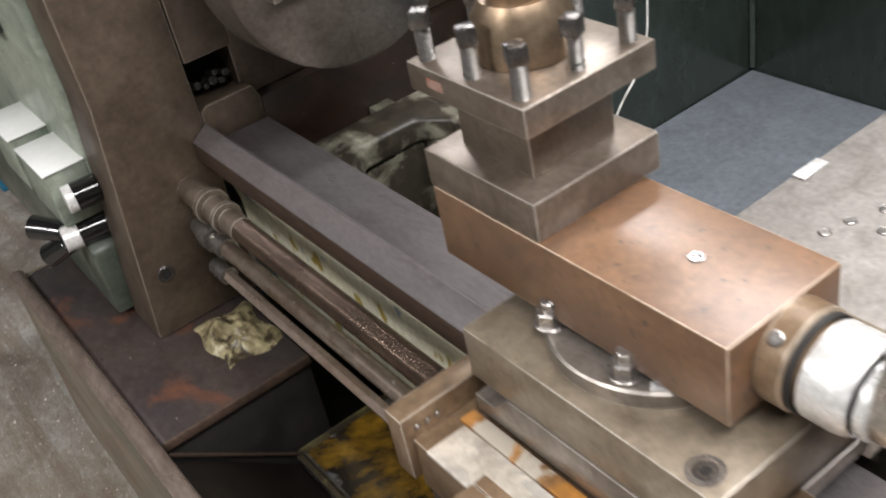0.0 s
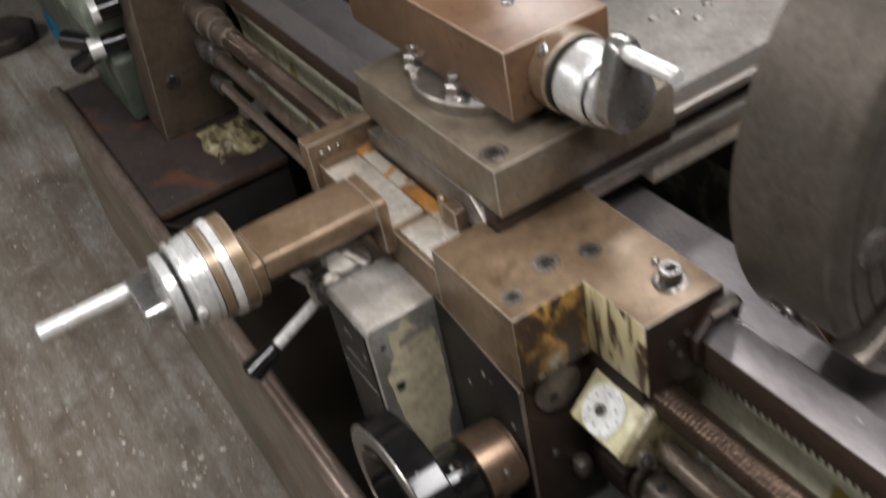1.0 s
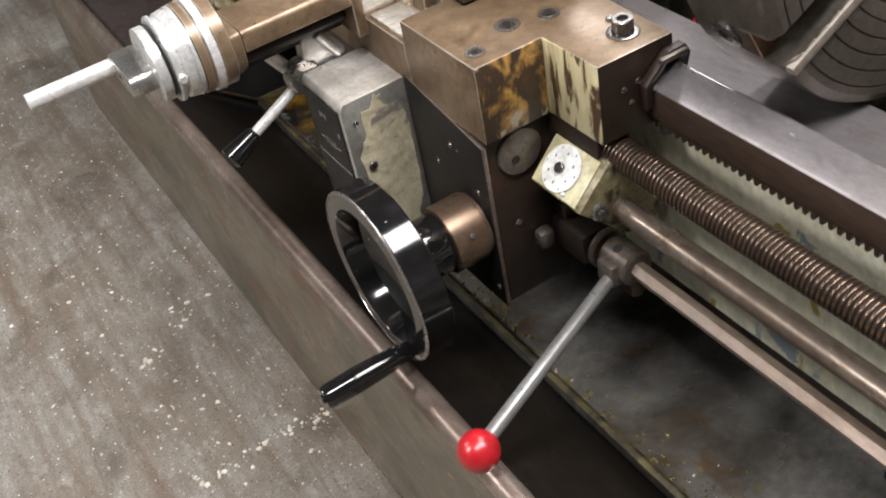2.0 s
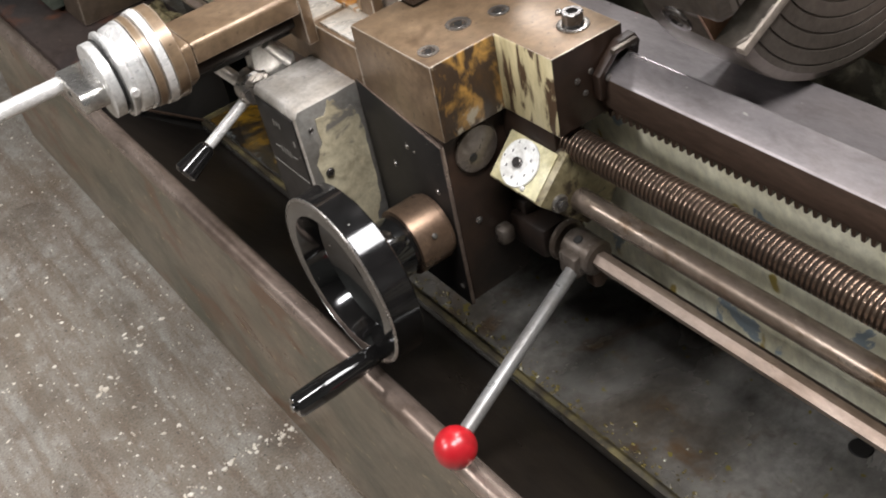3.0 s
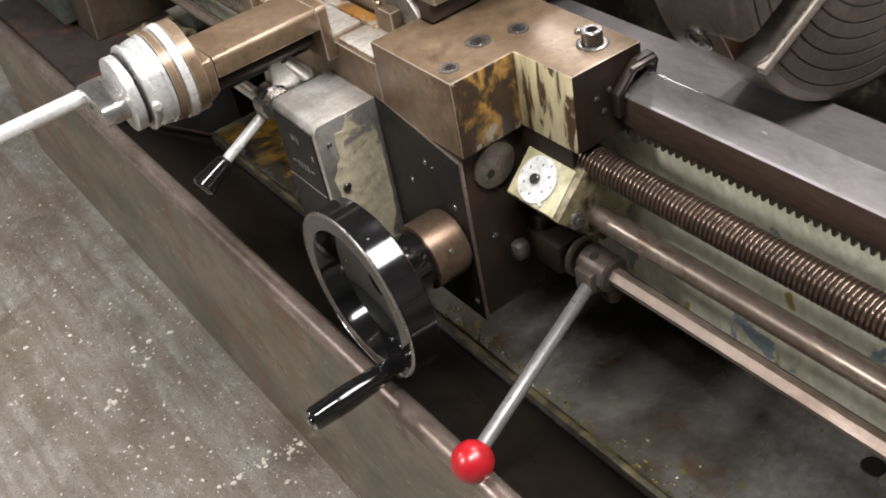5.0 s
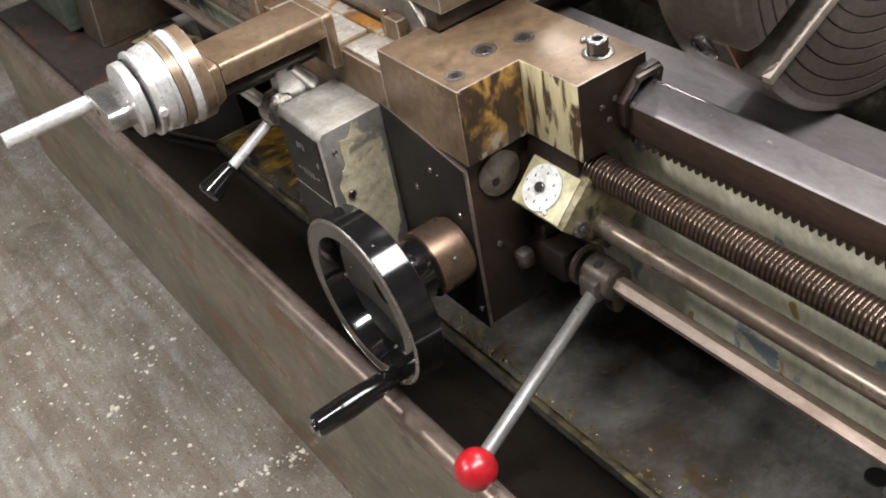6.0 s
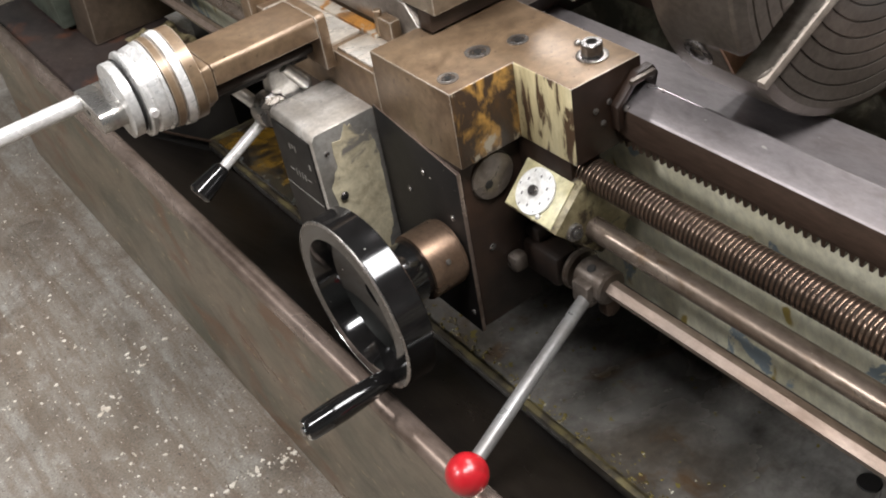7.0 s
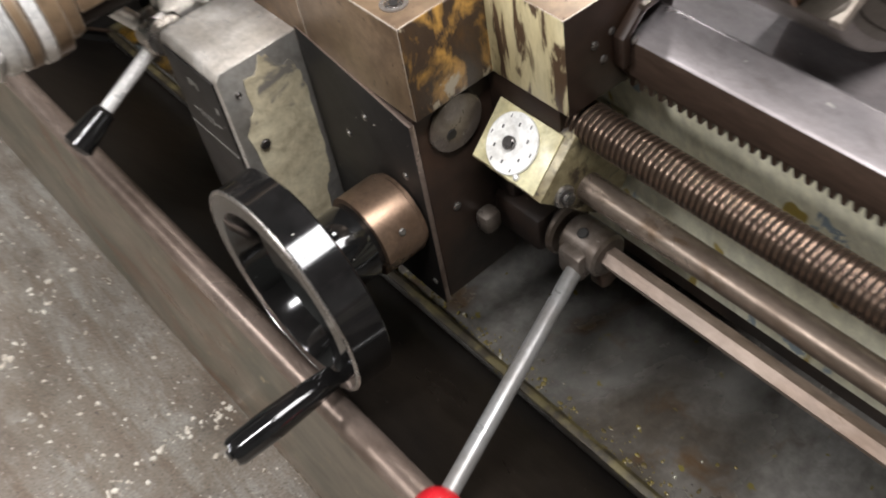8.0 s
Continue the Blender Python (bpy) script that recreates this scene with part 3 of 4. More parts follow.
fr = thing("feed_rod", (RX, 0.4, RZ), "smooth brown-stained steel feed rod", "feed rod")
part("rod", rod((RX, -1.3, RZ), (RX, 1.55, RZ), 0.0146, 24), M_ROD, fr)
part("sleeve", turned([(0, 0.014), (0.001, 0.02), (0.03, 0.02), (0.032, 0.015), (0.045, 0.015), (0.047, 0.024), (0.07, 0.024), (0.12, 0.016)], (RX, 1.48, RZ), (0, 1, 0), 28), M_BOLTGREY, fr)
cr = thing("control_rod", (QX, 0.4, QZ), "browned hexagonal steel control rod with worn bright edge", "control rod")
part("rod", tilted(turned([(0, 0.0105), (0.001, 0.0115), (2.849, 0.0115), (2.85, 0.0105)], (0, 0, 0), (0, 1, 0), 6), Matrix.Translation((QX, -1.3, QZ)) @ Matrix.Rotation(radians(12), 4, "Y")), M_HEX, cr, smooth=20)
part("sleeve", turned([(0, 0.012), (0.001, 0.017), (0.05, 0.017), (0.052, 0.012)], (QX, 1.53, QZ), (0, 1, 0), 24), M_BOLTGREY, cr)

# ---- headstock ----
hs = thing("headstock", (0.8, 1.9, 0.408), "grey-green lathe headstock with brown-stained end casting", "headstock")
part("end_casting", prism([(0.371, 0.4085), (0.415, 0.86), (0.415, 1.45), (0.587, 1.45), (0.587, 0.4085)], 1.602, 1.72, "y", 0.008), M_HEADBROWN, hs, "brown-stained end casting")
part("end_casting_top", box(0.587, 0.68, 1.602, 1.72, 0.868, 1.45, 0.006), M_HEADBROWN, hs)
part("end_casting_side", prism([(0.68, 0.76), (0.68, 1.45), (1.25, 1.45), (1.25, 0.76)], 1.63, 1.72, "y", 0.004), M_HEADBROWN, hs)
part("window_sill", prism([(0.587, 0.70), (0.587, 0.778), (0.60, 0.786), (0.69, 0.786), (0.70, 0.76), (0.70, 0.70)], 1.604, 1.72, "y", 0.003), M_HEADBROWN, hs)
# Black back sheet paints the shade inside the window.
part("window_back", box(0.585, 0.685, 1.70, 1.725, 0.77, 0.90, 0), M_DARKHOLE, hs, "window recess backed with painted shade")
for gx, gz, gr in ((0.603, 0.805, 0.007), (0.618, 0.798, 0.005), (0.632, 0.803, 0.008), (0.648, 0.797, 0.006), (0.658, 0.808, 0.007), (0.64, 0.815, 0.005)):
    part("selector_stub", disc((gx, 1.66, gz), (0.1, -1, 0.3), 0.035, gr), M_BOLT, hs, "shiny wet selector stub")
part("body", box(0.40, 1.25, 1.722, 2.75, 0.42, 1.42, 0.02, 3), M_GREEN, hs, "grey-green painted gearbox body")
part("under_casting", box(0.70, 1.22, 1.603, 1.72, 0.30, 0.758, 0.004), M_DARKBROWN, hs)
part("body_lower", prism([(1.722, 0.42), (1.722, 0.56), (1.80, 0.62), (2.7, 0.62), (2.7, 0.42)], 0.345, 0.41, "x", 0.008), M_GREENLOW, hs, "dark green lower panel")
socket_screw("plug_bolt", (0.427, 1.604, 0.53), (0, -1, 0), 0.016, 0.006, hs, M_BOLT)
for by, bz, name in ((2.0, 0.742, "upper_box"), (1.808, 0.737, "lower_box")):
    b = part(name, box(0.327, 0.402, by - 0.076, by + 0.078, bz - 0.11, bz - 0.004, 0.003), M_GREEN, hs, "green selector box")
    part("top_plate", box(0.324, 0.402, by - 0.079, by + 0.081, bz - 0.003, bz, 0.001), M_ENAMEL, b, "white enamel top plate")
hub = part("lever_hub", disc((0.40, 1.74, 0.60), (-1, 0.15, 0), 0.06, 0.024), M_BLACK, hs, "black lever hub")
part("boss", disc((0.345, 1.745, 0.60), (-1, 0.15, 0), 0.03, 0.024), M_CHROME, hub, "bright steel boss")
part("knob_lobe", merged(rod((0.325, 1.76, 0.585), (0.290, 1.80, 0.558), 0.019, 16, 0.023)), M_BLACK, hub)
part("knob_lobe", merged(rod((0.325, 1.76, 0.61), (0.285, 1.81, 0.62), 0.019, 16, 0.023)), M_BLACK, hub)
hub2 = part("upper_lever_hub", disc((0.40, 1.70, 0.69), (-1, 0.1, 0), 0.045, 0.026), M_BLACK, hs)
part("cap", disc((0.36, 1.704, 0.69), (-1, 0.1, 0), 0.02, 0.025), M_CHROME, hub2, "bright steel cap")
part("stop_button", disc((0.40, 1.95, 1.02), (-1, 0, 0), 0.03, 0.018), M_RED, hs, "red push button")
part("button_box", box(0.37, 0.40, 1.91, 1.99, 0.93, 1.08, 0.004), M_DARKBASE, hs)

# ---- chuck on the spindle ----
SX, SZC = 0.781, 1.066
sc = thing("spindle_chuck", (SX, 1.45, SZC), "large plain grey steel chuck fitted on the headstock spindle", "chuck")
part("chuck_body", turned([(0, 0.03), (0, 0.186), (0.006, 0.194), (0.10, 0.197), (0.104, 0.192), (0.14, 0.16), (0.16, 0.12), (0.31, 0.11)], (SX, 1.32, SZC), (0, 1, 0), 96), M_CHUCK, sc)
for k in range(3):
    m = Matrix.Translation((SX, 1.32, SZC)) @ Matrix.Rotation(radians(120 * k + 20), 4, "Y")
    part("jaw", tilted(box(-0.018, 0.018, -0.03, 0.002, 0.07, 0.15, 0.003), m), M_STEEL, sc)

# ---- rear tray and splash guard ----
gd = thing("splash_guard", (1.73, 0.6, 0), "dark green sheet-metal splash guard behind the lathe", "splash guard")
part("back_sheet", box(1.735, 1.745, -2.3, 1.40, 0.13, 1.75, 0.001), M_GREENDARK, gd, "dark green back sheet")
part("side_sheet", box(1.16, 1.735, 1.38, 1.39, 0.30, 1.75, 0.001), M_GREENDARK, gd, "dark green side sheet")
part("seam", rod((1.729, 1.374, 0.43), (1.729, 1.374, 1.7), 0.007, 8), M_GREENDARK, gd)
part("rear_pan", box(1.02, 1.733, -2.3, 1.378, 0.40, 0.42, 0.001), M_BLUEGREY, gd, "blue-grey rear pan sheet")

# ---- carriage: saddle and apron ----
SZ = 0.786
ca = thing("carriage", (0.5, 0.45, 0.42), "brown oil-stained lathe carriage with saddle, apron and chipped cream paint", "lathe carriage")
rw = part("saddle_wing", prism([(0.404, 0.434), (0.404, 0.275), (0.494, 0.275), (0.494, 0.18), (0.593, 0.176), (0.596, 0.434)], 0.686, SZ, "z", 0.0022), [M_BROWN, M_RUST, M_CREAM, M_DARKBROWN], ca, "brown saddle wing with stepped corner")
for p in rw.data.polygons:
    c, n = p.center, p.normal
    if n.y < -0.9 and c.y > 0.25:
        p.material_index = 1
    elif n.x < -0.9 and c.x > 0.45:
        p.material_index = 2
    elif n.y < -0.8:
        p.material_index = 3
part("saddle_front", box(0.404, 0.60, 0.4345, 0.7345, 0.686, 0.7545, 0.0015), M_BROWN, ca, "brown saddle front ledge")
part("ledge_plate", box(0.401, 0.452, 0.536, 0.706, 0.7548, 0.760, 0.001), M_PALEPLATE, ca, "pale oily ledge plate")
part("bright_pad", box(0.410, 0.462, 0.445, 0.525, 0.7548, 0.758, 0.0008), M_PALEPLATE, ca)
part("rust_strip", box(0.453, 0.472, 0.50, 0.715, 0.7548, 0.7625, 0.001), M_RUSTSTRIP, ca, "orange rusty strip")
part("end_bar", box(0.394, 0.60, 0.735, 0.765, 0.70, SZ, 0.003), M_BROWN, ca, "brown saddle end bar with bright edge")
for bx in (0.412, 0.425, 0.438):
    part("end_bolt", disc((bx, 0.7345, 0.768), (0, -1, 0), 0.003, 0.004), M_BOLTGREY, ca)
part("wiper_plate", prism([(0.544, 0.715), (0.544, 0.745), (0.577, 0.774), (0.600, 0.774), (0.607, 0.762), (0.600, 0.735), (0.586, 0.764), (0.576, 0.764), (0.553, 0.743), (0.553, 0.715)], 0.164, 0.1755, "y", 0.001), M_DARKBROWN, ca, "dark way wiper plate")
part("wiper_strip", box(0.562, 0.598, 0.158, 0.165, 0.766, 0.772, 0.001), M_HUB, ca)
for wx, wz in ((0.556, 0.74), (0.596, 0.763)):
    part("wiper_screw", disc((wx, 0.164, wz), (0, -1, 0), 0.003, 0.0045), M_BOLTGREY, ca)
part("dovetail_bridge", prism([(0.40, 0.765), (0.40, 0.786), (0.43, 0.786), (0.455, 0.812), (0.655, 0.812), (0.68, 0.786), (0.71, 0.786), (0.71, 0.765)], 0.4745, 1.20, "x", 0.001), M_STEEL, ca, "grey dovetail bridge across the bed")
part("bridge_skirt", box(0.605, 1.18, 0.44, 0.69, 0.70, 0.764, 0.003), M_DARKBROWN, ca)
part("rear_ledge", box(0.70, 1.18, 0.405, 0.43, 0.735, 0.7845, 0.002), M_PALEPLATE, ca, "pale ledge along the bridge")
socket_screw("capscrew", (0.558, 0.215, SZ), (0, 0, 1), 0.0122, 0.0175, ca, M_BOLT, 0.0185)
for bx, by, br in ((0.483, 0.325, 0.0102), (0.530, 0.309, 0.0085), (0.425, 0.305, 0.0082)):
    socket_screw("recessed_screw", (bx, by, SZ - 0.006), (0, 0, 1), br, 0.0066, ca, M_BOLT)
    part("screw_seat", turned([(0, br * 1.02), (0.0012, br * 1.02), (0.0012, br * 1.5), (0, br * 1.5)], (bx, by, SZ - 0.0002), (0, 0, 1), 28, True), M_BOLTGREY, ca)
part("oil_nipple", ball((0.566, 0.246, SZ + 0.001), 0.005, 14), M_BOLTGREY, ca)
part("apron_body", prism([(0.409, 0.425), (0.409, 0.6855), (0.50, 0.6855), (0.508, 0.67), (0.508, 0.425)], 0.2885, 0.7345, "y", 0.003), M_DARKBROWN, ca, "dark oily apron casting")
part("apron_back", box(0.545, 0.600, 0.29, 0.7345, 0.43, 0.684, 0.003), M_DARKBROWN, ca)
part("half_nut_housing", box(0.498, 0.5445, 0.196, 0.7345, 0.632, 0.6855, 0.003), M_DARKBROWN, ca, "dark oily half-nut housing")
bp = part("apron_plate", prism([(0.2870, 0.422), (0.2865, 0.675), (0.453, 0.706), (0.453, 0.422)], 0.402, 0.4085, "x", 0.0012), [M_BLACKPLATE, M_LIP], ca, "black enamel apron plate with bare edges")
for p in bp.data.polygons:
    if abs(p.normal.x) < 0.8:
        p.material_index = 1
for sy, sz in ((0.36, 0.645), (0.31, 0.60), (0.40, 0.60), (0.30, 0.45)):
    part("plate_screw", disc((0.4025, sy, sz), (-1, 0, 0), 0.0022, 0.004), M_BOLTGREY, ca)
for sx, sz in ((0.438, 0.545), (0.487, 0.495), (0.43, 0.64)):
    part("apron_screw", disc((sx, 0.2890, sz), (0, -1, 0), 0.0025, 0.005), M_BOLTGREY, ca)
pl = part("round_plug", disc((0.452, 0.2890, 0.648), (0, -1, 0), 0.005, 0.031, 0.0012), M_HUB, ca, "dull grey round plug")
part("plug_hole", disc((0.444, 0.2840, 0.640), (0, -1, 0), 0.0012, 0.0055, 0.0003), M_DARKHOLE, pl)
for sx, sz in ((0.525, 0.745), (0.545, 0.748), (0.535, 0.725)):
    part("side_screw", disc((sx, 0.179, sz), (0, -1, 0), 0.002, 0.0038), M_BOLTGREY, ca)
# gearbox on the apron
gb = part("feed_gearbox", prism([(0.311, 0.43), (0.311, 0.692), (0.316, 0.70), (0.405, 0.70), (0.405, 0.43)], 0.456, 0.565, "y", 0.0025), [M_BOXTOP, M_BOXPAINT], ca, "steel-topped feed gearbox with worn cream side")
for p in gb.data.polygons:
    if p.normal.y < -0.8:
        p.material_index = 1
patch = []
for k in range(110):
    a = 2 * math.pi * k / 110
    wob = noise.noise(Vector((2.3 * math.cos(a), 2.3 * math.sin(a), 0.7))) + 0.45 * noise.noise(Vector((9 * math.cos(a), 9 * math.sin(a), 4.1)))
    patch.append((0.361 + (0.035 + 0.008 * wob) * math.cos(a), 0.575 + (0.113 + 0.016 * wob) * math.copysign(abs(math.sin(a)) ** 0.6, math.sin(a))))
part("paint_patch", prism(patch, 0.4554, 0.4563, "y", 0), M_BEIGE, gb, "worn beige paint patch")
lab = part("label_plate", box(0.3085, 0.3108, 0.464, 0.559, 0.47, 0.688, 0.0006), M_BLACKPLATE, gb, "black label plate with white line symbols")
for i in range(4):
    part("mark", box(0.3080, 0.3086, 0.497 + i * 0.0075, 0.4985 + i * 0.0075, 0.617, 0.627, 0), M_INK, lab)
part("mark", box(0.3080, 0.3086, 0.482, 0.492, 0.6215, 0.6225, 0), M_INK, lab)
part("mark", box(0.3080, 0.3086, 0.526, 0.536, 0.6215, 0.6225, 0), M_INK, lab)
for i in range(3):
    part("mark", box(0.3080, 0.3086, 0.505 + i * 0.007, 0.508 + i * 0.007, 0.658 + 0.003 * (i % 2), 0.667, 0), M_INK, lab)
part("mark", box(0.3080, 0.3086, 0.474, 0.477, 0.644, 0.652, 0), M_INK, lab)
part("mark", box(0.3080, 0.3086, 0.465, 0.558, 0.591, 0.592, 0), M_INK, lab)
part("side_bolt", disc((0.335, 0.4552, 0.600), (0, -1, 0), 0.004, 0.006), M_BOLT, gb)
part("side_pin", disc((0.327, 0.4562, 0.668), (0, -1, 0), 0.0015, 0.0035), M_BOLT, gb)
# feed lever beside the gearbox
lv = part("feed_lever", disc((0.320, 0.5655, 0.690), (0, 1, 0), 0.024, 0.024, 0.003), M_BOLTGREY, ca, "bright steel feed lever with black grip")
part("lever_cap", prism([(0.322, 0.695), (0.325, 0.737), (0.333, 0.748), (0.358, 0.742), (0.384, 0.712), (0.384, 0.690)], 0.568, 0.590, "y", 0.004), M_ALU, lv, "cast aluminium lever cap")
part("cap_rib", rod((0.348, 0.5665, 0.742), (0.372, 0.5665, 0.704), 0.007, 16), M_ALU, lv)
part("cap_hole", disc((0.333, 0.5675, 0.705), (0, -1, 0), 0.0012, 0.0045, 0.0003), M_DARKHOLE, lv)
part("lever_stub", rod((0.316, 0.590, 0.684), (0.286, 0.590, 0.731), 0.0085, 20), M_CHROME, lv)
part("lever_stem", rod((0.310, 0.583, 0.676), (0.228, 0.580, 0.636), 0.0072, 18), M_CHROME, lv, "polished steel stem")
part("stem_collar", rod((0.312, 0.583, 0.677), (0.300, 0.5825, 0.6715), 0.0088, 18), M_BOLTGREY, lv)
part("grip", rod((0.236, 0.5805, 0.640), (0.190, 0.578, 0.620), 0.0115, 24, 0.0165, 0.004), M_BLACK, lv, "black plastic grip")
# apron handwheel, axis across the bed
HY, HZ = 0.331, 0.541
hw = part("apron_handwheel", turned([(0.0, 0.092), (0.0, 0.112), (0.003, 0.1155), (0.0385, 0.1165), (0.041, 0.113), (0.041, 0.084), (0.056, 0.05), (0.056, 0.012), (0.050, 0.012), (0.048, 0.045), (0.036, 0.076), (0.028, 0.084), (0.004, 0.090)], (0.252, HY, HZ), (1, 0, 0), 96, True), M_BLACK, ca, "glossy black dished handwheel with chipped rim", 25)
part("hub", turned([(0, 0.038), (0.004, 0.0415), (0.010, 0.0415), (0.011, 0.040), (0.046, 0.040), (0.050, 0.037)], (0.302, HY, HZ), (1, 0, 0), 48), M_BLACK, hw, "glossy black hub")
part("boss", turned([(0.0, 0.0), (0, 0.020), (0.006, 0.024), (0.020, 0.026)], (0.285, HY, HZ), (1, 0, 0), 32), M_BLACK, hw)
part("rim_edge", turned([(0, 0.1122), (0.0008, 0.1150), (0.0022, 0.1159), (0.0026, 0.1140), (0.0010, 0.1120)], (0.2515, HY, HZ), (1, 0, 0), 96, True), M_BOLTGREY, hw, "bare metal worn rim edge")
cl = part("dial_collar", turned([(0, 0.040), (0.001, 0.045), (0.046, 0.045), (0.048, 0.042), (0.052, 0.042)], (0.348, HY, HZ), (1, 0, 0), 64), M_BRONZE, ca, "brown bronze graduated collar")
part("grub_screw", disc((0.372, HY - 0.0405, HZ + 0.019), (0, -0.9, 0.43), 0.003, 0.004), M_BOLTGREY, cl)
part("crank_grip", turned([(0, 0.010), (0.002, 0.0115), (0.03, 0.0145), (0.075, 0.0165), (0.118, 0.0155), (0.123, 0.013), (0.123, 0.006), (0.125, 0.0055), (0.125, 0.0)], (0.252, 0.274, 0.462), (-1, 0, 0), 32), M_BLACK, hw, "black plastic crank grip")
part("grip_pin", disc((0.1275, 0.274, 0.462), (-1, 0, 0), 0.003, 0.006), M_BOLTGREY, hw)
# cross-feed bracket and dial
part("cross_feed_bracket", prism([(0.575, 0.734), (0.575, 0.776), (0.523, 0.780), (0.523, 0.803), (0.527, 0.808), (0.600, 0.808), (0.604, 0.803), (0.604, 0.734)], 0.243, 0.388, "x", 0.002), M_BROWN, ca, "brown cross-feed screw bracket")
part("bracket_end", prism([(0.524, 0.734), (0.5232, 0.803), (0.527, 0.8078), (0.600, 0.8078), (0.604, 0.803), (0.604, 0.734)], 0.3882, 0.4035, "x", 0.002), M_BROWN, ca)
part("bracket_nose", prism([(0.560, 0.738), (0.530, 0.760), (0.5232, 0.785), (0.5232, 0.803), (0.527, 0.8078), (0.600, 0.8078), (0.604, 0.803), (0.604, 0.738)], 0.229, 0.2428, "x", 0.003), M_BROWN, ca)
# Thin black sheet paints the shade in the bracket's undercut.
part("bracket_hollow", box(0.2435, 0.3875, 0.5725, 0.5745, 0.735, 0.7755, 0), M_DARKHOLE, ca, "undercut hollow painted black for shade")
part("hollow_screw", rod((0.2425, 0.558, 0.758), (0.388, 0.558, 0.758), 0.009, 16), M_DARKBROWN, ca)
CY, CZ = 0.574, 0.790
cd = part("cross_feed_dial", turned([(0, 0.043), (0.001, 0.0465), (0.012, 0.0465), (0.013, 0.043), (0.018, 0.043), (0.0185, 0.051), (0.020, 0.0535), (0.024, 0.0535), (0.0255, 0.050), (0.028, 0.0495), (0.031, 0.053), (0.041, 0.0545), (0.042, 0.0525), (0.044, 0.0525), (0.045, 0.0555), (0.049, 0.0555), (0.050, 0.05)], (0.137, CY, CZ), (1, 0, 0), 72), M_ALU, ca, "bright aluminium cross-feed dial with grooves", 25)
part("o_ring", turned([(0, 0.0432), (0.0022, 0.0475), (0.0044, 0.0432)], (0.1504, CY, CZ), (1, 0, 0), 64, True), M_BLACK, cd, "black rubber ring")
part("brown_band", turned([(0, 0.05), (0.0005, 0.0562), (0.0095, 0.057), (0.010, 0.0535), (0.0125, 0.0535), (0.0125, 0.05)], (0.1872, CY, CZ), (1, 0, 0), 72), M_BROWN, cd, "brown steel band")
part("bright_ring", turned([(0, 0.052), (0.0005, 0.0585), (0.0105, 0.0598), (0.011, 0.058)], (0.1998, CY, CZ), (1, 0, 0), 72), M_CHROME, cd, "bright steel ring")
part("rear_ring", turned([(0, 0.052), (0.001, 0.0585), (0.016, 0.0585), (0.0175, 0.055)], (0.211, CY, CZ), (1, 0, 0), 72), M_BROWN, cd, "brown steel backing ring")
part("set_screw", disc((0.160, CY - 0.0525, CZ - 0.004), (0, -1, -0.08), 0.006, 0.006), M_CHROME, cd)
ang = math.atan2(0.004, 0.066)
stad = [(0.0 + 0.0155 * math.cos(a), 0.0155 * math.sin(a)) for a in [math.pi / 2 + math.pi * k / 12 for k in range(13)]]
stad += [(0.056 + 0.0155 * math.cos(a), 0.0155 * math.sin(a)) for a in [-math.pi / 2 + math.pi * k / 12 for k in range(13)]]
stad = [(CY - 0.012 + u * math.cos(ang) - v * math.sin(ang), CZ - 0.008 + u * math.sin(ang) + v * math.cos(ang)) for u, v in stad]
ck = part("cross_feed_crank", prism(stad, 0.106, 0.139, "x", 0.0015), M_CRANK, ca, "aluminium crank arm with steel handle")
part("crank_handle", rod((0.110, CY + 0.045, CZ - 0.004), (-0.001, CY + 0.045, CZ - 0.004), 0.0102, 28), M_CHROME, ck, "bright steel handle")
part("set_hole", disc((0.1065, CY + 0.016, CZ - 0.006), (-1, 0, 0), 0.001, 0.004, 0.0003), M_DARKHOLE, ck)
# thread dial indicator beside the leadscrew
td = part("thread_dial", tilted(prism([(-0.038, 0.0), (-0.038, 0.112), (0.012, 0.118), (0.038, 0.096), (0.038, 0.0)], 0, 0.092, "x", 0.0015), Matrix.Translation((0.481, 0.181, 0.639)) @ Matrix.Rotation(radians(135), 4, "Y") @ Matrix(((0, 1, 0, 0), (1, 0, 0, 0), (0, 0, 1, 0), (0, 0, 0, 1)))), M_OLIVE, ca, "oily olive thread dial block")
U = Vector((0.694, 0, 0.72)).normalized()
N = Vector((-0.72, 0, 0.694)).normalized()
FC = Vector((0.481, 0.231, 0.639))


def on_face(u, v, h=0.0):
    """A point on the tilted dial face: u up the slope, v along the bed towards the tailstock."""
    return FC + U * u + Vector((0, -v, 0)) + N * h


def face_box(u0, u1, v0, v1, h0, h1, r=0.0):
    m = Matrix((( U.x, 0, N.x, FC.x), (0, -1, 0, FC.y), (U.z, 0, N.z, FC.z), (0, 0, 0, 1)))
    return tilted(box(u0, u1, v0, v1, h0, h1, r), m)


part("face_plate", face_box(-0.036, 0.024, -0.0405, 0.0405, 0.0002, 0.002, 0.0006), M_CREAMPLATE, td, "yellowed cream face plate")
dl = part("dial_disc", disc(on_face(-0.006, -0.004, 0.002), N, 0.004, 0.029, 0.001, 48), M_DIAL, td, "white dial with black numerals")
part("dial_screw", disc(on_face(-0.006, -0.004, 0.006), N, 0.006, 0.0065, 0.001, 24), M_BOLT, td)
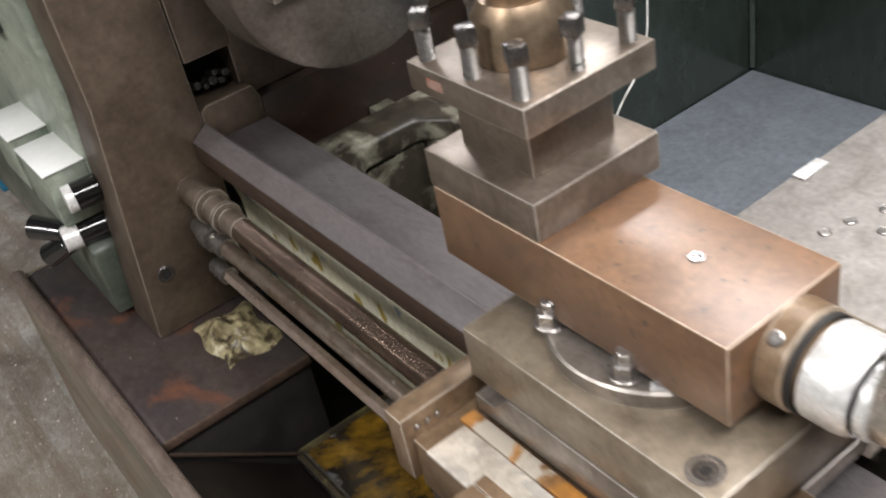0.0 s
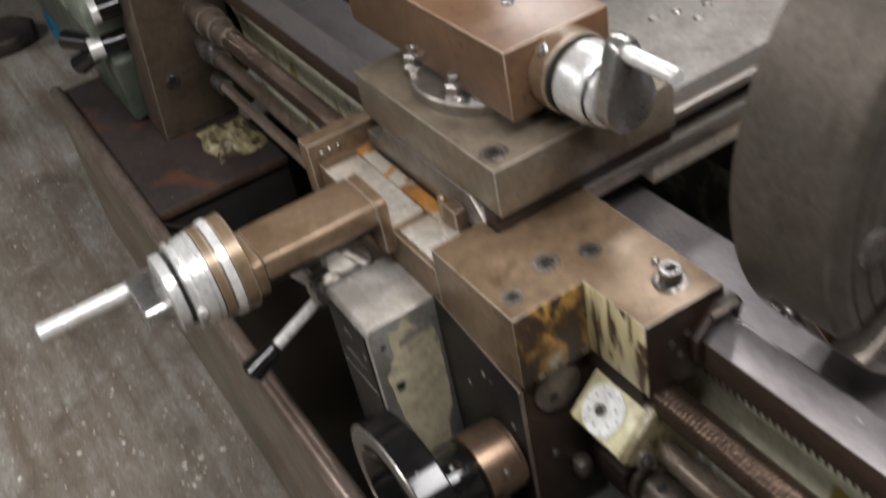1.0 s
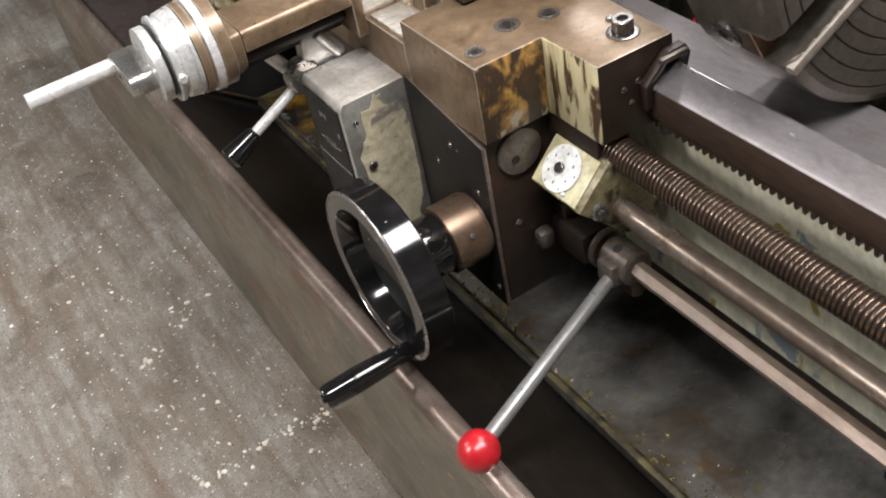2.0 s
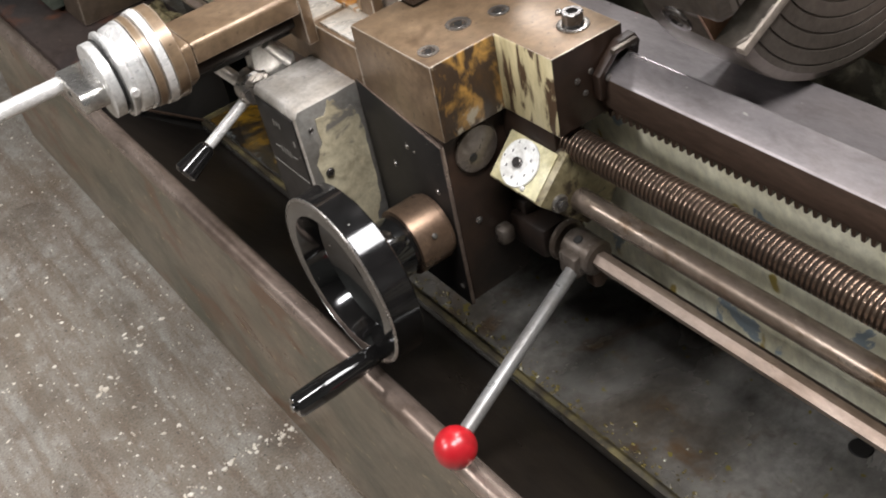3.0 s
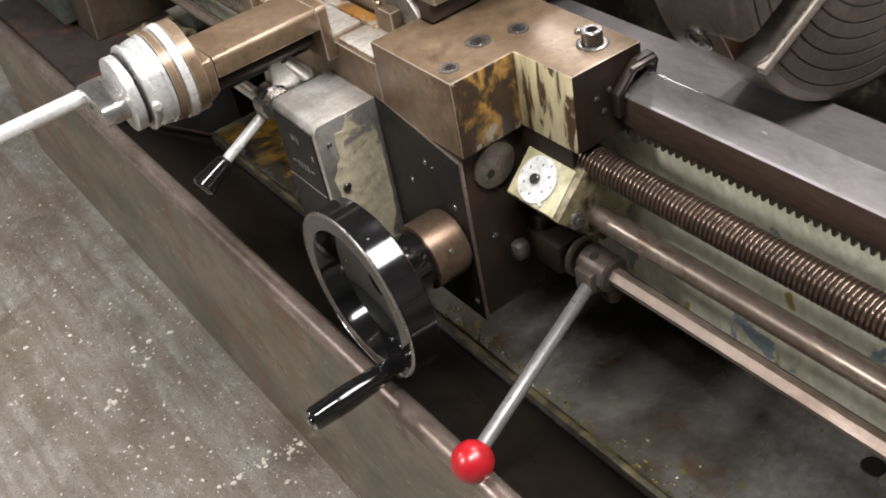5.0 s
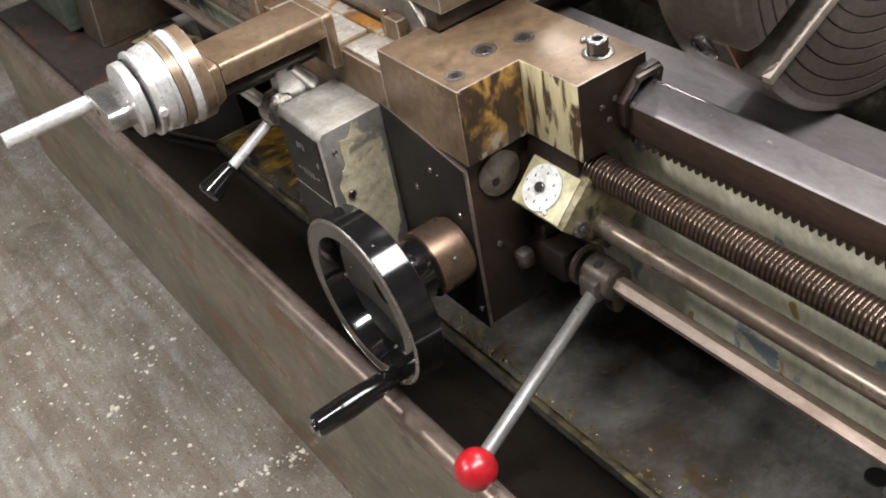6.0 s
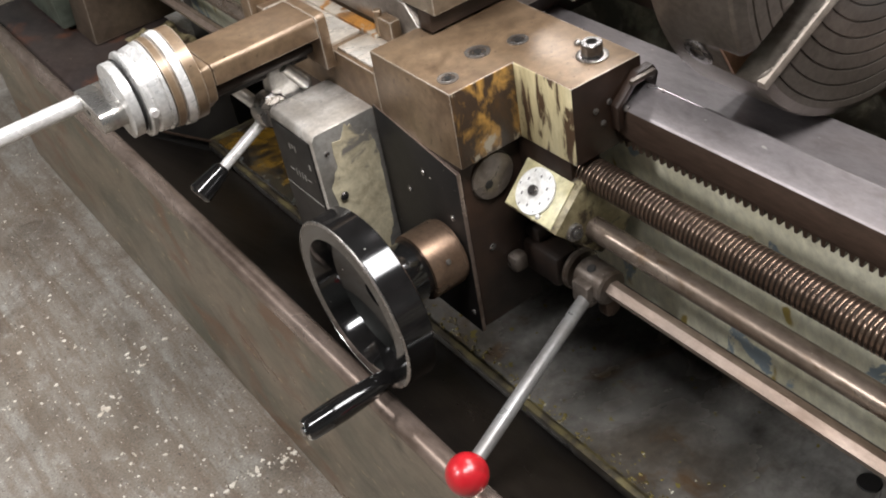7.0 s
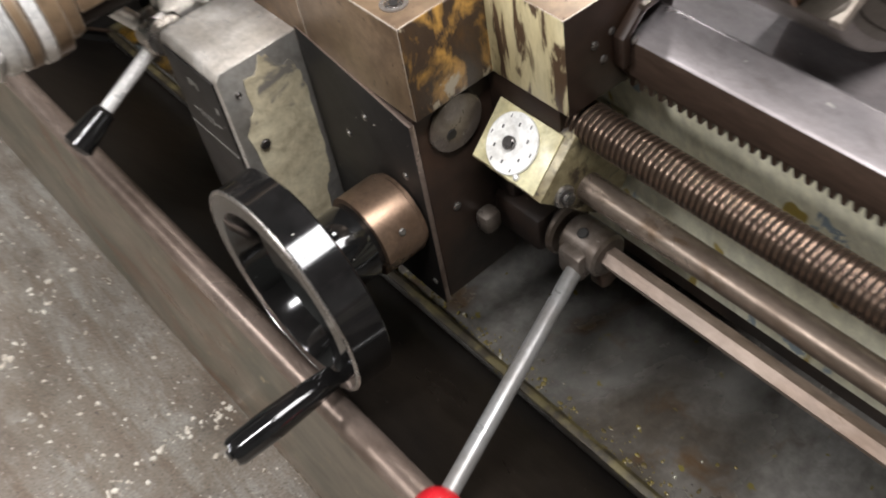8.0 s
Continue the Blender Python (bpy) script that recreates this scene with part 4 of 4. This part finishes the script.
for k in range(12):
    a = 2 * math.pi * k / 12
    c, s = math.cos(a), math.sin(a)
    if k % 2 == 0:
        part("dial_mark", face_box(-0.006 + 0.0185 * c - 0.0017, -0.006 + 0.0185 * c + 0.0017, -0.004 + 0.0185 * s - 0.0009, -0.004 + 0.0185 * s + 0.0009, 0.0058, 0.0064), M_BLACKINK, td)
    else:
        part("dial_mark", face_box(-0.006 + 0.025 * c - 0.0018, -0.006 + 0.025 * c + 0.0018, -0.004 + 0.025 * s - 0.0005, -0.004 + 0.025 * s + 0.0005, 0.0058, 0.0064), M_BLACKINK, td)
part("pin", ball(on_face(-0.03, 0.016, 0.003), 0.0035, 12), M_CHROME, td)
part("clamp_screw", disc((0.481, 0.182, 0.602), (0, -1, 0), 0.006, 0.0115), M_BOLTGREY, td, "grey clamp screw")
part("clamp_screw_tip", disc((0.481, 0.176, 0.602), (0, -1, 0), 0.006, 0.007), M_BOLT, td)

# control lever with red ball
lever = thing("control_lever", (QX, 0.2, QZ), "grey steel control lever with glossy red ball knob", "lever")
part("hub", merged(disc((QX, 0.156, QZ), (0, 1, 0), 0.048, 0.0235, 0.003), box(QX - 0.032, QX, 0.166, 0.196, QZ - 0.022, QZ + 0.012, 0.005)), M_HUB, lever, "greasy brown lever hub")
part("collar", disc((QX, 0.208, QZ), (0, 1, 0), 0.010, 0.029, 0.003), M_HUB, lever)
part("bracket", merged(box(QX - 0.03, QX + 0.01, 0.222, 0.29, QZ - 0.024, QZ + 0.024, 0.008), disc((QX, 0.220, QZ), (0, 1, 0), 0.03, 0.02, 0.002)), M_DARKBROWN, lever)
part("hub_pin", disc((QX - 0.008, 0.182, QZ + 0.0215), (-0.3, 0, 1), 0.003, 0.006), M_DARKHOLE, lever)
part("drop_lug", prism([(QX - 0.010, QZ - 0.016), (QX + 0.013, QZ - 0.016), (QX + 0.015, QZ - 0.042), (QX + 0.004, QZ - 0.050), (QX - 0.008, QZ - 0.044)], 0.158, 0.176, "y", 0.003), M_WAYSIDE, lever)
part("stem", rod((QX - 0.014, 0.181, QZ - 0.010), (0.243, 0.0955, 0.466), 0.0088, 24), M_STEM, lever, "grey steel stem")
part("ball_knob", ball((0.228, 0.090, 0.464), 0.0245, 40), M_RED, lever, "glossy red ball knob")
part("greasy_lug", box(0.455, 0.478, 0.268, 0.289, 0.497, 0.523, 0.007), M_HUB, ca)
part("greasy_lug", box(0.49, 0.53, 0.262, 0.289, 0.53, 0.552, 0.006), M_DARKBROWN, ca)

# ---- cross slide ----
cs = thing("cross_slide", (0.6, 0.55, 0.812), "brown steel cross slide block with bright worn edges", "cross slide")
part("slide_body", box(0.476, 0.726, 0.392, 0.711, 0.812, 0.874, 0.0022), M_SLIDE, cs)
part("slide_skirt", box(0.4745, 0.726, 0.40, 0.425, 0.789, 0.8125, 0.001), M_DARKBROWN, cs)
socket_screw("slide_screw", (0.497, 0.421, 0.868), (0, 0, 1), 0.012, 0.0064, cs, M_BOLT)
part("screw_seat", turned([(0, 0.0125), (0.0012, 0.0125), (0.0012, 0.0165), (0, 0.0165)], (0.497, 0.421, 0.8738), (0, 0, 1), 28, True), M_BOLTGREY, cs)
part("rear_plate", box(0.7265, 1.212, 0.411, 0.655, 0.8135, 0.846, 0.002), M_GREYPLATE, cs, "dull grey rear plate")
part("edge_strip", box(0.91, 0.955, 0.638, 0.6545, 0.8462, 0.8495, 0.0008), M_ALU, cs, "pale metal strip")
part("rear_rail", box(0.7265, 1.212, 0.398, 0.411, 0.8135, 0.826, 0.001), M_STEEL, cs)
for bx, by in ((0.844, 0.563), (0.876, 0.555), (0.881, 0.519), (0.915, 0.54)):
    part("plug_screw", disc((bx, by, 0.846), (0, 0, 1), 0.002, 0.007), M_BOLTGREY, cs)
part("gib_screw", rod((0.50, 0.426, 0.772), (0.50, 0.426, 0.79), 0.006, 14), M_BOLTGREY, cs)
part("stop_lug", box(0.458, 0.4745, 0.468, 0.50, 0.7552, 0.788, 0.003), M_BROWN, cs)
part("stop_pin", rod((0.462, 0.50, 0.760), (0.462, 0.50, 0.795), 0.0055, 14), M_BRASS, cs, "brass stop pin")

# ---- compound slide ----
co = thing("compound_slide", (0.6, 0.56, 0.874), "coppery brown steel compound slide on a round swivel base", "compound slide")
SC = (0.605, 0.566)
part("swivel_base", turned([(0, 0.108), (0.0, 0.110), (0.016, 0.110), (0.018, 0.108), (0.018, 0.0)], (*SC, 0.8742), (0, 0, 1), 80), M_STEEL, co, "grey round swivel flange")
for bx, by in ((0.527, 0.633), (0.524, 0.532)):
    nut = part("flange_nut", turned([(0, 0.014), (0.012, 0.014), (0.014, 0.012)], (bx, by, 0.894), (0, 0, 1), 6), M_BOLTGREY, co, "grey hexagon nut", )
    part("washer", disc((bx, by, 0.892), (0, 0, 1), 0.002, 0.017), M_BOLTGREY, nut)
    part("stud", rod((bx, by, 0.90), (bx, by, 0.918), 0.0075, 16), M_BOLTGREY, nut)
part("scale_plate", tilted(box(-0.022, 0.022, -0.005, 0.005, 0, 0.0018, 0.0006), Matrix.Translation((0.538, 0.487, 0.8922)) @ Matrix.Rotation(radians(-52), 4, "Z")), M_ALU, co, "bright scale plate")
part("slide_base", box(0.545, 0.645, 0.46, 0.76, 0.892, 0.905, 0.001), M_DARKBROWN, co)
part("slide_body", box(0.526, 0.664, 0.421, 0.792, 0.899, 0.983, 0.0025), M_COPPER, co, "coppery brown slide body")
part("lower_block", box(0.548, 0.64, 0.70, 0.775, 0.8745, 0.899, 0.002), M_DARKBROWN, co)
part("oil_cup", turned([(0, 0.0075), (0.0015, 0.007), (0.0015, 0.004), (0.0005, 0.003), (0.0005, 0)], (0.597, 0.513, 0.983), (0, 0, 1), 20), M_BOLT, co)
part("side_screw", disc((0.5265, 0.628, 0.915), (-1, 0, 0), 0.002, 0.006), M_BOLT, co)
DX, DZ = 0.598, 0.937
dd = part("compound_dial", turned([(0, 0.035), (0, 0.041), (0.001, 0.0425), (0.026, 0.0425), (0.034, 0.041), (0.04, 0.037)], (DX, 0.384, DZ), (0, -1, 0), 64), M_ALU, co, "bright aluminium compound dial")
part("backing_ring", turned([(0, 0.044), (0.001, 0.046), (0.024, 0.046), (0.026, 0.044), (0.0265, 0.038), (0.037, 0.038)], (DX, 0.421, DZ), (0, -1, 0), 64), M_BROWN, dd, "brown steel backing ring")
part("gap_ring", turned([(0, 0.0405), (0, 0.0432), (0.006, 0.0432), (0.006, 0.0405)], (DX, 0.3945, DZ), (0, -1, 0), 56, True), M_DARKHOLE, dd, "black ring painting the shaded gap")
part("ring_screw", disc((DX - 0.03, 0.41, DZ + 0.035), (-0.65, 0, 0.76), 0.003, 0.007), M_BOLTGREY, dd)
part("o_ring", turned([(0, 0.034), (0.002, 0.0375), (0.004, 0.034)], (DX, 0.344, DZ), (0, -1, 0), 56, True), M_BLACK, dd, "black rubber ring")
part("knob", turned([(0, 0.030), (0.001, 0.036), (0.008, 0.036), (0.010, 0.033), (0.010, 0)], (DX, 0.340, DZ), (0, -1, 0), 56), M_ALU, dd)
lobe = [(DX + 0.033 * math.cos(radians(a)), DZ + 0.033 * math.sin(radians(a))) for a in range(170, 371, 20)]
lobe += [(DX + 0.016 * math.cos(radians(a)), DZ + 0.055 + 0.016 * math.sin(radians(a))) for a in range(10, 171, 20)]
part("crank_arm", prism(lobe, 0.308, 0.3305, "y", 0.003), M_CRANK, dd, "flat aluminium crank arm")
part("crank_handle", rod((DX, 0.309, DZ + 0.055), (DX, 0.240, DZ + 0.055), 0.009, 24), M_CHROME, dd, "bright steel handle")

# ---- tool post ----
tp = thing("tool_post", (0.605, 0.71, 0.983), "grey-brown steel four-way tool post with set screws", "tool post")
part("base_block", box(0.527, 0.683, 0.632, 0.796, 0.983, 1.024, 0.0022), M_POST, tp)
part("neck", box(0.556, 0.659, 0.664, 0.768, 1.024, 1.0905, 0.0015), M_POST, tp)
part("top_block", box(0.528, 0.682, 0.628, 0.795, 1.09, 1.119, 0.002), M_POST, tp, "brown-grey top block")
part("marking", box(0.5272, 0.5282, 0.742, 0.764, 1.101, 1.110, 0), M_REDINK, tp, "faded red marking")
part("centre_boss", turned([(0, 0.043), (0.001, 0.0455), (0.040, 0.0455), (0.056, 0.036), (0.056, 0.030), (0.10, 0.030), (0.102, 0.028)], (0.605, 0.712, 1.119), (0, 0, 1), 64), M_BRASS, tp, "tarnished brass-brown centre boss")
part("clamp_hub", turned([(0, 0.034), (0.002, 0.038), (0.04, 0.038), (0.05, 0.03)], (0.605, 0.712, 1.215), (0, 0, 1), 48), M_BRASS, tp)


def set_screw(x, y):
    sh = part("set_screw", turned([(0, 0.006)] + [(0.0012 * k, 0.0064 if k % 2 else 0.0080) for k in range(1, 32)] + [(0.039, 0.006)], (x, y, 1.112), (0, 0, 1), 16), [M_BOLTGREY, M_GROOVE], tp, "threaded square-head set screw", 30)
    # Downward thread flanks take the dark groove material.
    for p in sh.data.polygons:
        p.material_index = int(p.normal.z < -0.2)
    part("head", tilted(merged(box(-0.0085, 0.0085, -0.0085, 0.0085, 0, 0.018, 0.002)), Matrix.Translation((x, y, 1.150)) @ Matrix.Rotation(random.uniform(0, 1.5), 4, "Z")), M_BOLT, sh, "blued square head")


for ix, px_ in enumerate((0.543, 0.605, 0.667)):
    for iy, py_ in enumerate((0.646, 0.712, 0.780)):
        if (ix, iy) != (1, 1):
            set_screw(px_, py_)

# ---- loose four-jaw chuck standing on the bed ----
KX, KZ, KR, KY = 0.781, 0.957, 0.248, 0.0
JA = 152
fj = thing("four_jaw_chuck", (KX, 0.06, 0.71), "large loose four-jaw chuck with ringed face resting on the bed", "chuck")
prof = [(0.0, 0.03)]
rr = 0.045
while rr < KR - 0.02:
    prof += [(0.0, rr), (0.002, rr + 0.0006), (0.002, rr + 0.0018), (0.0, rr + 0.0024)]
    rr += 0.0165
prof += [(0.0, KR - 0.012), (0.006, KR - 0.002), (0.010, KR), (0.108, KR), (0.114, KR - 0.008), (0.114, 0.05)]
body = part("chuck_body", turned(prof, (KX, KY, KZ), (0, 1, 0), 128), M_CHUCK, fj, "turned iron chuck body with concentric rings", 20)
cutters = []
for k in range(4):
    m = Matrix.Translation((KX, KY, KZ)) @ Matrix.Rotation(radians(JA + 90 * k), 4, "Y")
    c = part("cutter", tilted(merged(box(0.045, KR + 0.05, -0.02, 0.034, -0.020, 0.020, 0)), m), M_CHUCK)
    md = body.modifiers.new("slot", "BOOLEAN")
    md.operation, md.object, md.solver = "DIFFERENCE", c, "EXACT"
    cutters.append(c)
dg = bpy.context.evaluated_depsgraph_get()
dg.update()
cut_mesh = bpy.data.meshes.new_from_object(body.evaluated_get(dg))
body.modifiers.clear()
body.data = cut_mesh
for c in cutters:
    bpy.data.objects.remove(c)
for k in range(4):
    m = Matrix.Translation((KX, KY, KZ)) @ Matrix.Rotation(radians(JA + 90 * k), 4, "Y")
    part("slot_lining", tilted(box(0.05, KR - 0.001, 0.030, 0.0345, -0.0205, 0.0205, 0), m), M_SLOT, fj, "rust-brown oily slot bottom")
    # Added strip on the face imitates the lit side wall of the slot.
    part("slot_edge", tilted(box(0.06, KR - 0.003, -0.003, 0.012, 0.0203, 0.0315, 0.001), m), M_LITWALL, fj, "pale strip standing in for the lit slot wall")
    part("jaw_screw", tilted(turned([(0, 0.017), (0.006, 0.017), (0.007, 0.0155), (0.007, 0.009), (-0.006, 0.008), (-0.006, 0)], (KR - 0.004, 0.066, 0), (1, 0, 0), 24), m), M_BOLT, fj, "blued socket jaw screw")
part("face_plug", disc((KX - 0.205, KY + 0.001, KZ - 0.011), (0, -1, 0), 0.003, 0.017), M_BOLTGREY, fj, "bright face plug")
part("back_hub", disc((KX, KY + 0.114, KZ), (0, 1, 0), 0.02, 0.12), M_CHUCK, fj)
rg = thing("red_tag", (0.765, 0.34, 0.42), "small red plastic tag hanging between the bed ways", "tag")
part("tag", prism([(0.36, 0.42), (0.375, 0.42), (0.375, 0.60), (0.37, 0.64), (0.365, 0.62)], 0.80, 0.806, "x", 0.002), M_RED, rg)
cbl = thing("coolant_wire", (1.0, 1.05, 0.70), "thin pale wire hanging behind the tool post", "wire")


def wire(points, r=0.0011):
    cu = bpy.data.curves.new("strand", "CURVE")
    cu.dimensions, cu.bevel_depth, cu.bevel_resolution = "3D", r, 2
    sp = cu.splines.new("BEZIER")
    sp.bezier_points.add(len(points) - 1)
    for b, q in zip(sp.bezier_points, points):
        b.co, b.handle_left_type, b.handle_right_type = q, "AUTO", "AUTO"
    cu.materials.append(M_WHITE)
    ob = new("strand", cu)
    ob.parent = cbl
    ob.matrix_parent_inverse = cbl.matrix_basis.inverted()


wire([(0.955, 1.02, 0.722), (0.985, 1.0, 0.80), (1.022, 1.0, 0.836), (1.046, 1.0, 0.90), (1.04, 1.02, 1.1), (0.98, 1.03, 1.25), (0.93, 1.02, 1.1), (0.925, 1.0, 0.93), (0.916, 1.0, 0.865), (0.93, 1.0, 0.755)])

# ---- things beyond the headstock ----
bc = thing("blue_cabinet", (0.6, 3.6, 0), "blue painted steel cabinet standing on the floor", "cabinet")
part("front_post", box(0.43, 0.50, 3.35, 3.45, 0, 1.2, 0.004), M_BLUE, bc, "bright blue corner post")
part("body", box(0.50, 1.2, 3.36, 4.2, 0.02, 1.2, 0.004), M_DARKBASE, bc)
sb = thing("brown_slab", (0.2, 3.65, 0), "low rounded brown slab lying on the floor", "slab")
part("slab", prism([(-0.6, 3.5), (0.30, 3.42), (0.38, 3.46), (0.40, 3.56), (0.34, 3.66), (-0.6, 3.8)], 0.0, 0.06, "z", 0.015, 3), M_COVER, sb)
lump = thing("drain_casting", (0.47, 1.5, 0.408), "small cream-painted greasy casting beside the cover plate", "casting")
cast = bmesh.new()
cols = []
for a in range(29):
    cols.append([])
    for b in range(29):
        u, v = a / 28, b / 28
        edge_fall = min(1.0, 5 * min(u, 1 - u, v, 1 - v))
        h = noise.noise(Vector((u * 4.2, v * 4.2, 3.1))) * 0.022 + noise.noise(Vector((u * 11, v * 11, 1.7))) * 0.008
        cols[-1].append(cast.verts.new((0.425 + 0.11 * u + 0.006 * math.sin(9 * v), 1.425 + 0.155 * v + 0.008 * math.sin(7 * u), 0.4082 + edge_fall * max(0.0, 0.014 + h))))
for a in range(28):
    for b in range(28):
        cast.faces.new((cols[a][b], cols[a + 1][b], cols[a + 1][b + 1], cols[a][b + 1]))
part("casting", cast, M_OLIVE, lump, smooth=60)


# pale chips of paint and swarf trodden into the floor
rnd = random.Random(5)
fl = bmesh.new()


def fleck(x, y, size):
    k = rnd.randint(5, 8)
    a0, st = rnd.uniform(0, 6.28), rnd.uniform(0.35, 1.0)
    ca_, sa_ = math.cos(a0), math.sin(a0)
    ring = []
    for i in range(k):
        a = 2 * math.pi * i / k
        r = size * rnd.uniform(0.35, 1.0)
        u, v = r * math.cos(a), r * math.sin(a) * st
        ring.append((x + u * ca_ - v * sa_, y + u * sa_ + v * ca_))
    top_z = rnd.uniform(0.0008, 0.003)
    lo = [fl.verts.new((px, py, 0.0)) for px, py in ring]
    hi = [fl.verts.new((x + (px - x) * 0.8, y + (py - y) * 0.8, top_z)) for px, py in ring]
    fl.faces.new(hi)
    for i in range(k):
        j = (i + 1) % k
        fl.faces.new((lo[i], lo[j], hi[j], hi[i]))


for i in range(900):
    fleck(rnd.uniform(-0.9, 0.22), rnd.uniform(0.0, 2.6), rnd.choice((0.0012, 0.0015, 0.002, 0.002, 0.003, 0.003, 0.005)))
for i in range(150):
    u = rnd.random() ** 1.4
    fleck(0.22 - 1.0 * u, 0.668 + 0.06 * u + 0.02 * noise.noise(Vector((u * 9, 3.3, 0))) + rnd.gauss(0, 0.008), rnd.uniform(0.15, 1.0) * 0.009)
for cx, cy, n, spread, big in ((0.11, 1.10, 14, 0.03, 0.010), (-0.006, 1.01, 10, 0.02, 0.012), (0.05, 0.85, 26, 0.10, 0.008), (0.12, 1.25, 16, 0.07, 0.007), (-0.1, 1.3, 22, 0.14, 0.008), (0.0, 0.78, 22, 0.12, 0.008)):
    for i in range(n):
        fleck(min(0.215, rnd.gauss(cx, spread)), rnd.gauss(cy, spread), rnd.uniform(0.2, 1.0) * big)
tagged(part("floor_flecks", fl, M_FLECK), "pale trodden paint chips and swarf on the concrete floor", "debris", kind="stuff")

# lumps of dried yellow oil and swarf caught along the pan lip
crust = bmesh.new()
for i in range(520):
    y = rnd.uniform(-0.40, 0.62)
    x = 0.472 + abs(rnd.gauss(0, 0.022)) * (1.3 if y < 0.05 else 0.7)
    size = rnd.choice((0.0007, 0.0009, 0.0012, 0.0016, 0.0024))
    bmesh.ops.create_icosphere(crust, subdivisions=1, radius=size, matrix=Matrix.LocRotScale((x, y, 0.2145 + 0.0163 * (x - 0.473)), None, (rnd.uniform(0.7, 1.6), rnd.uniform(0.7, 1.8), 0.45)))
tagged(part("oil_crust", crust, M_CRUST, tray, smooth=60), "yellow-brown crust of dried oil and swarf", kind="stuff")
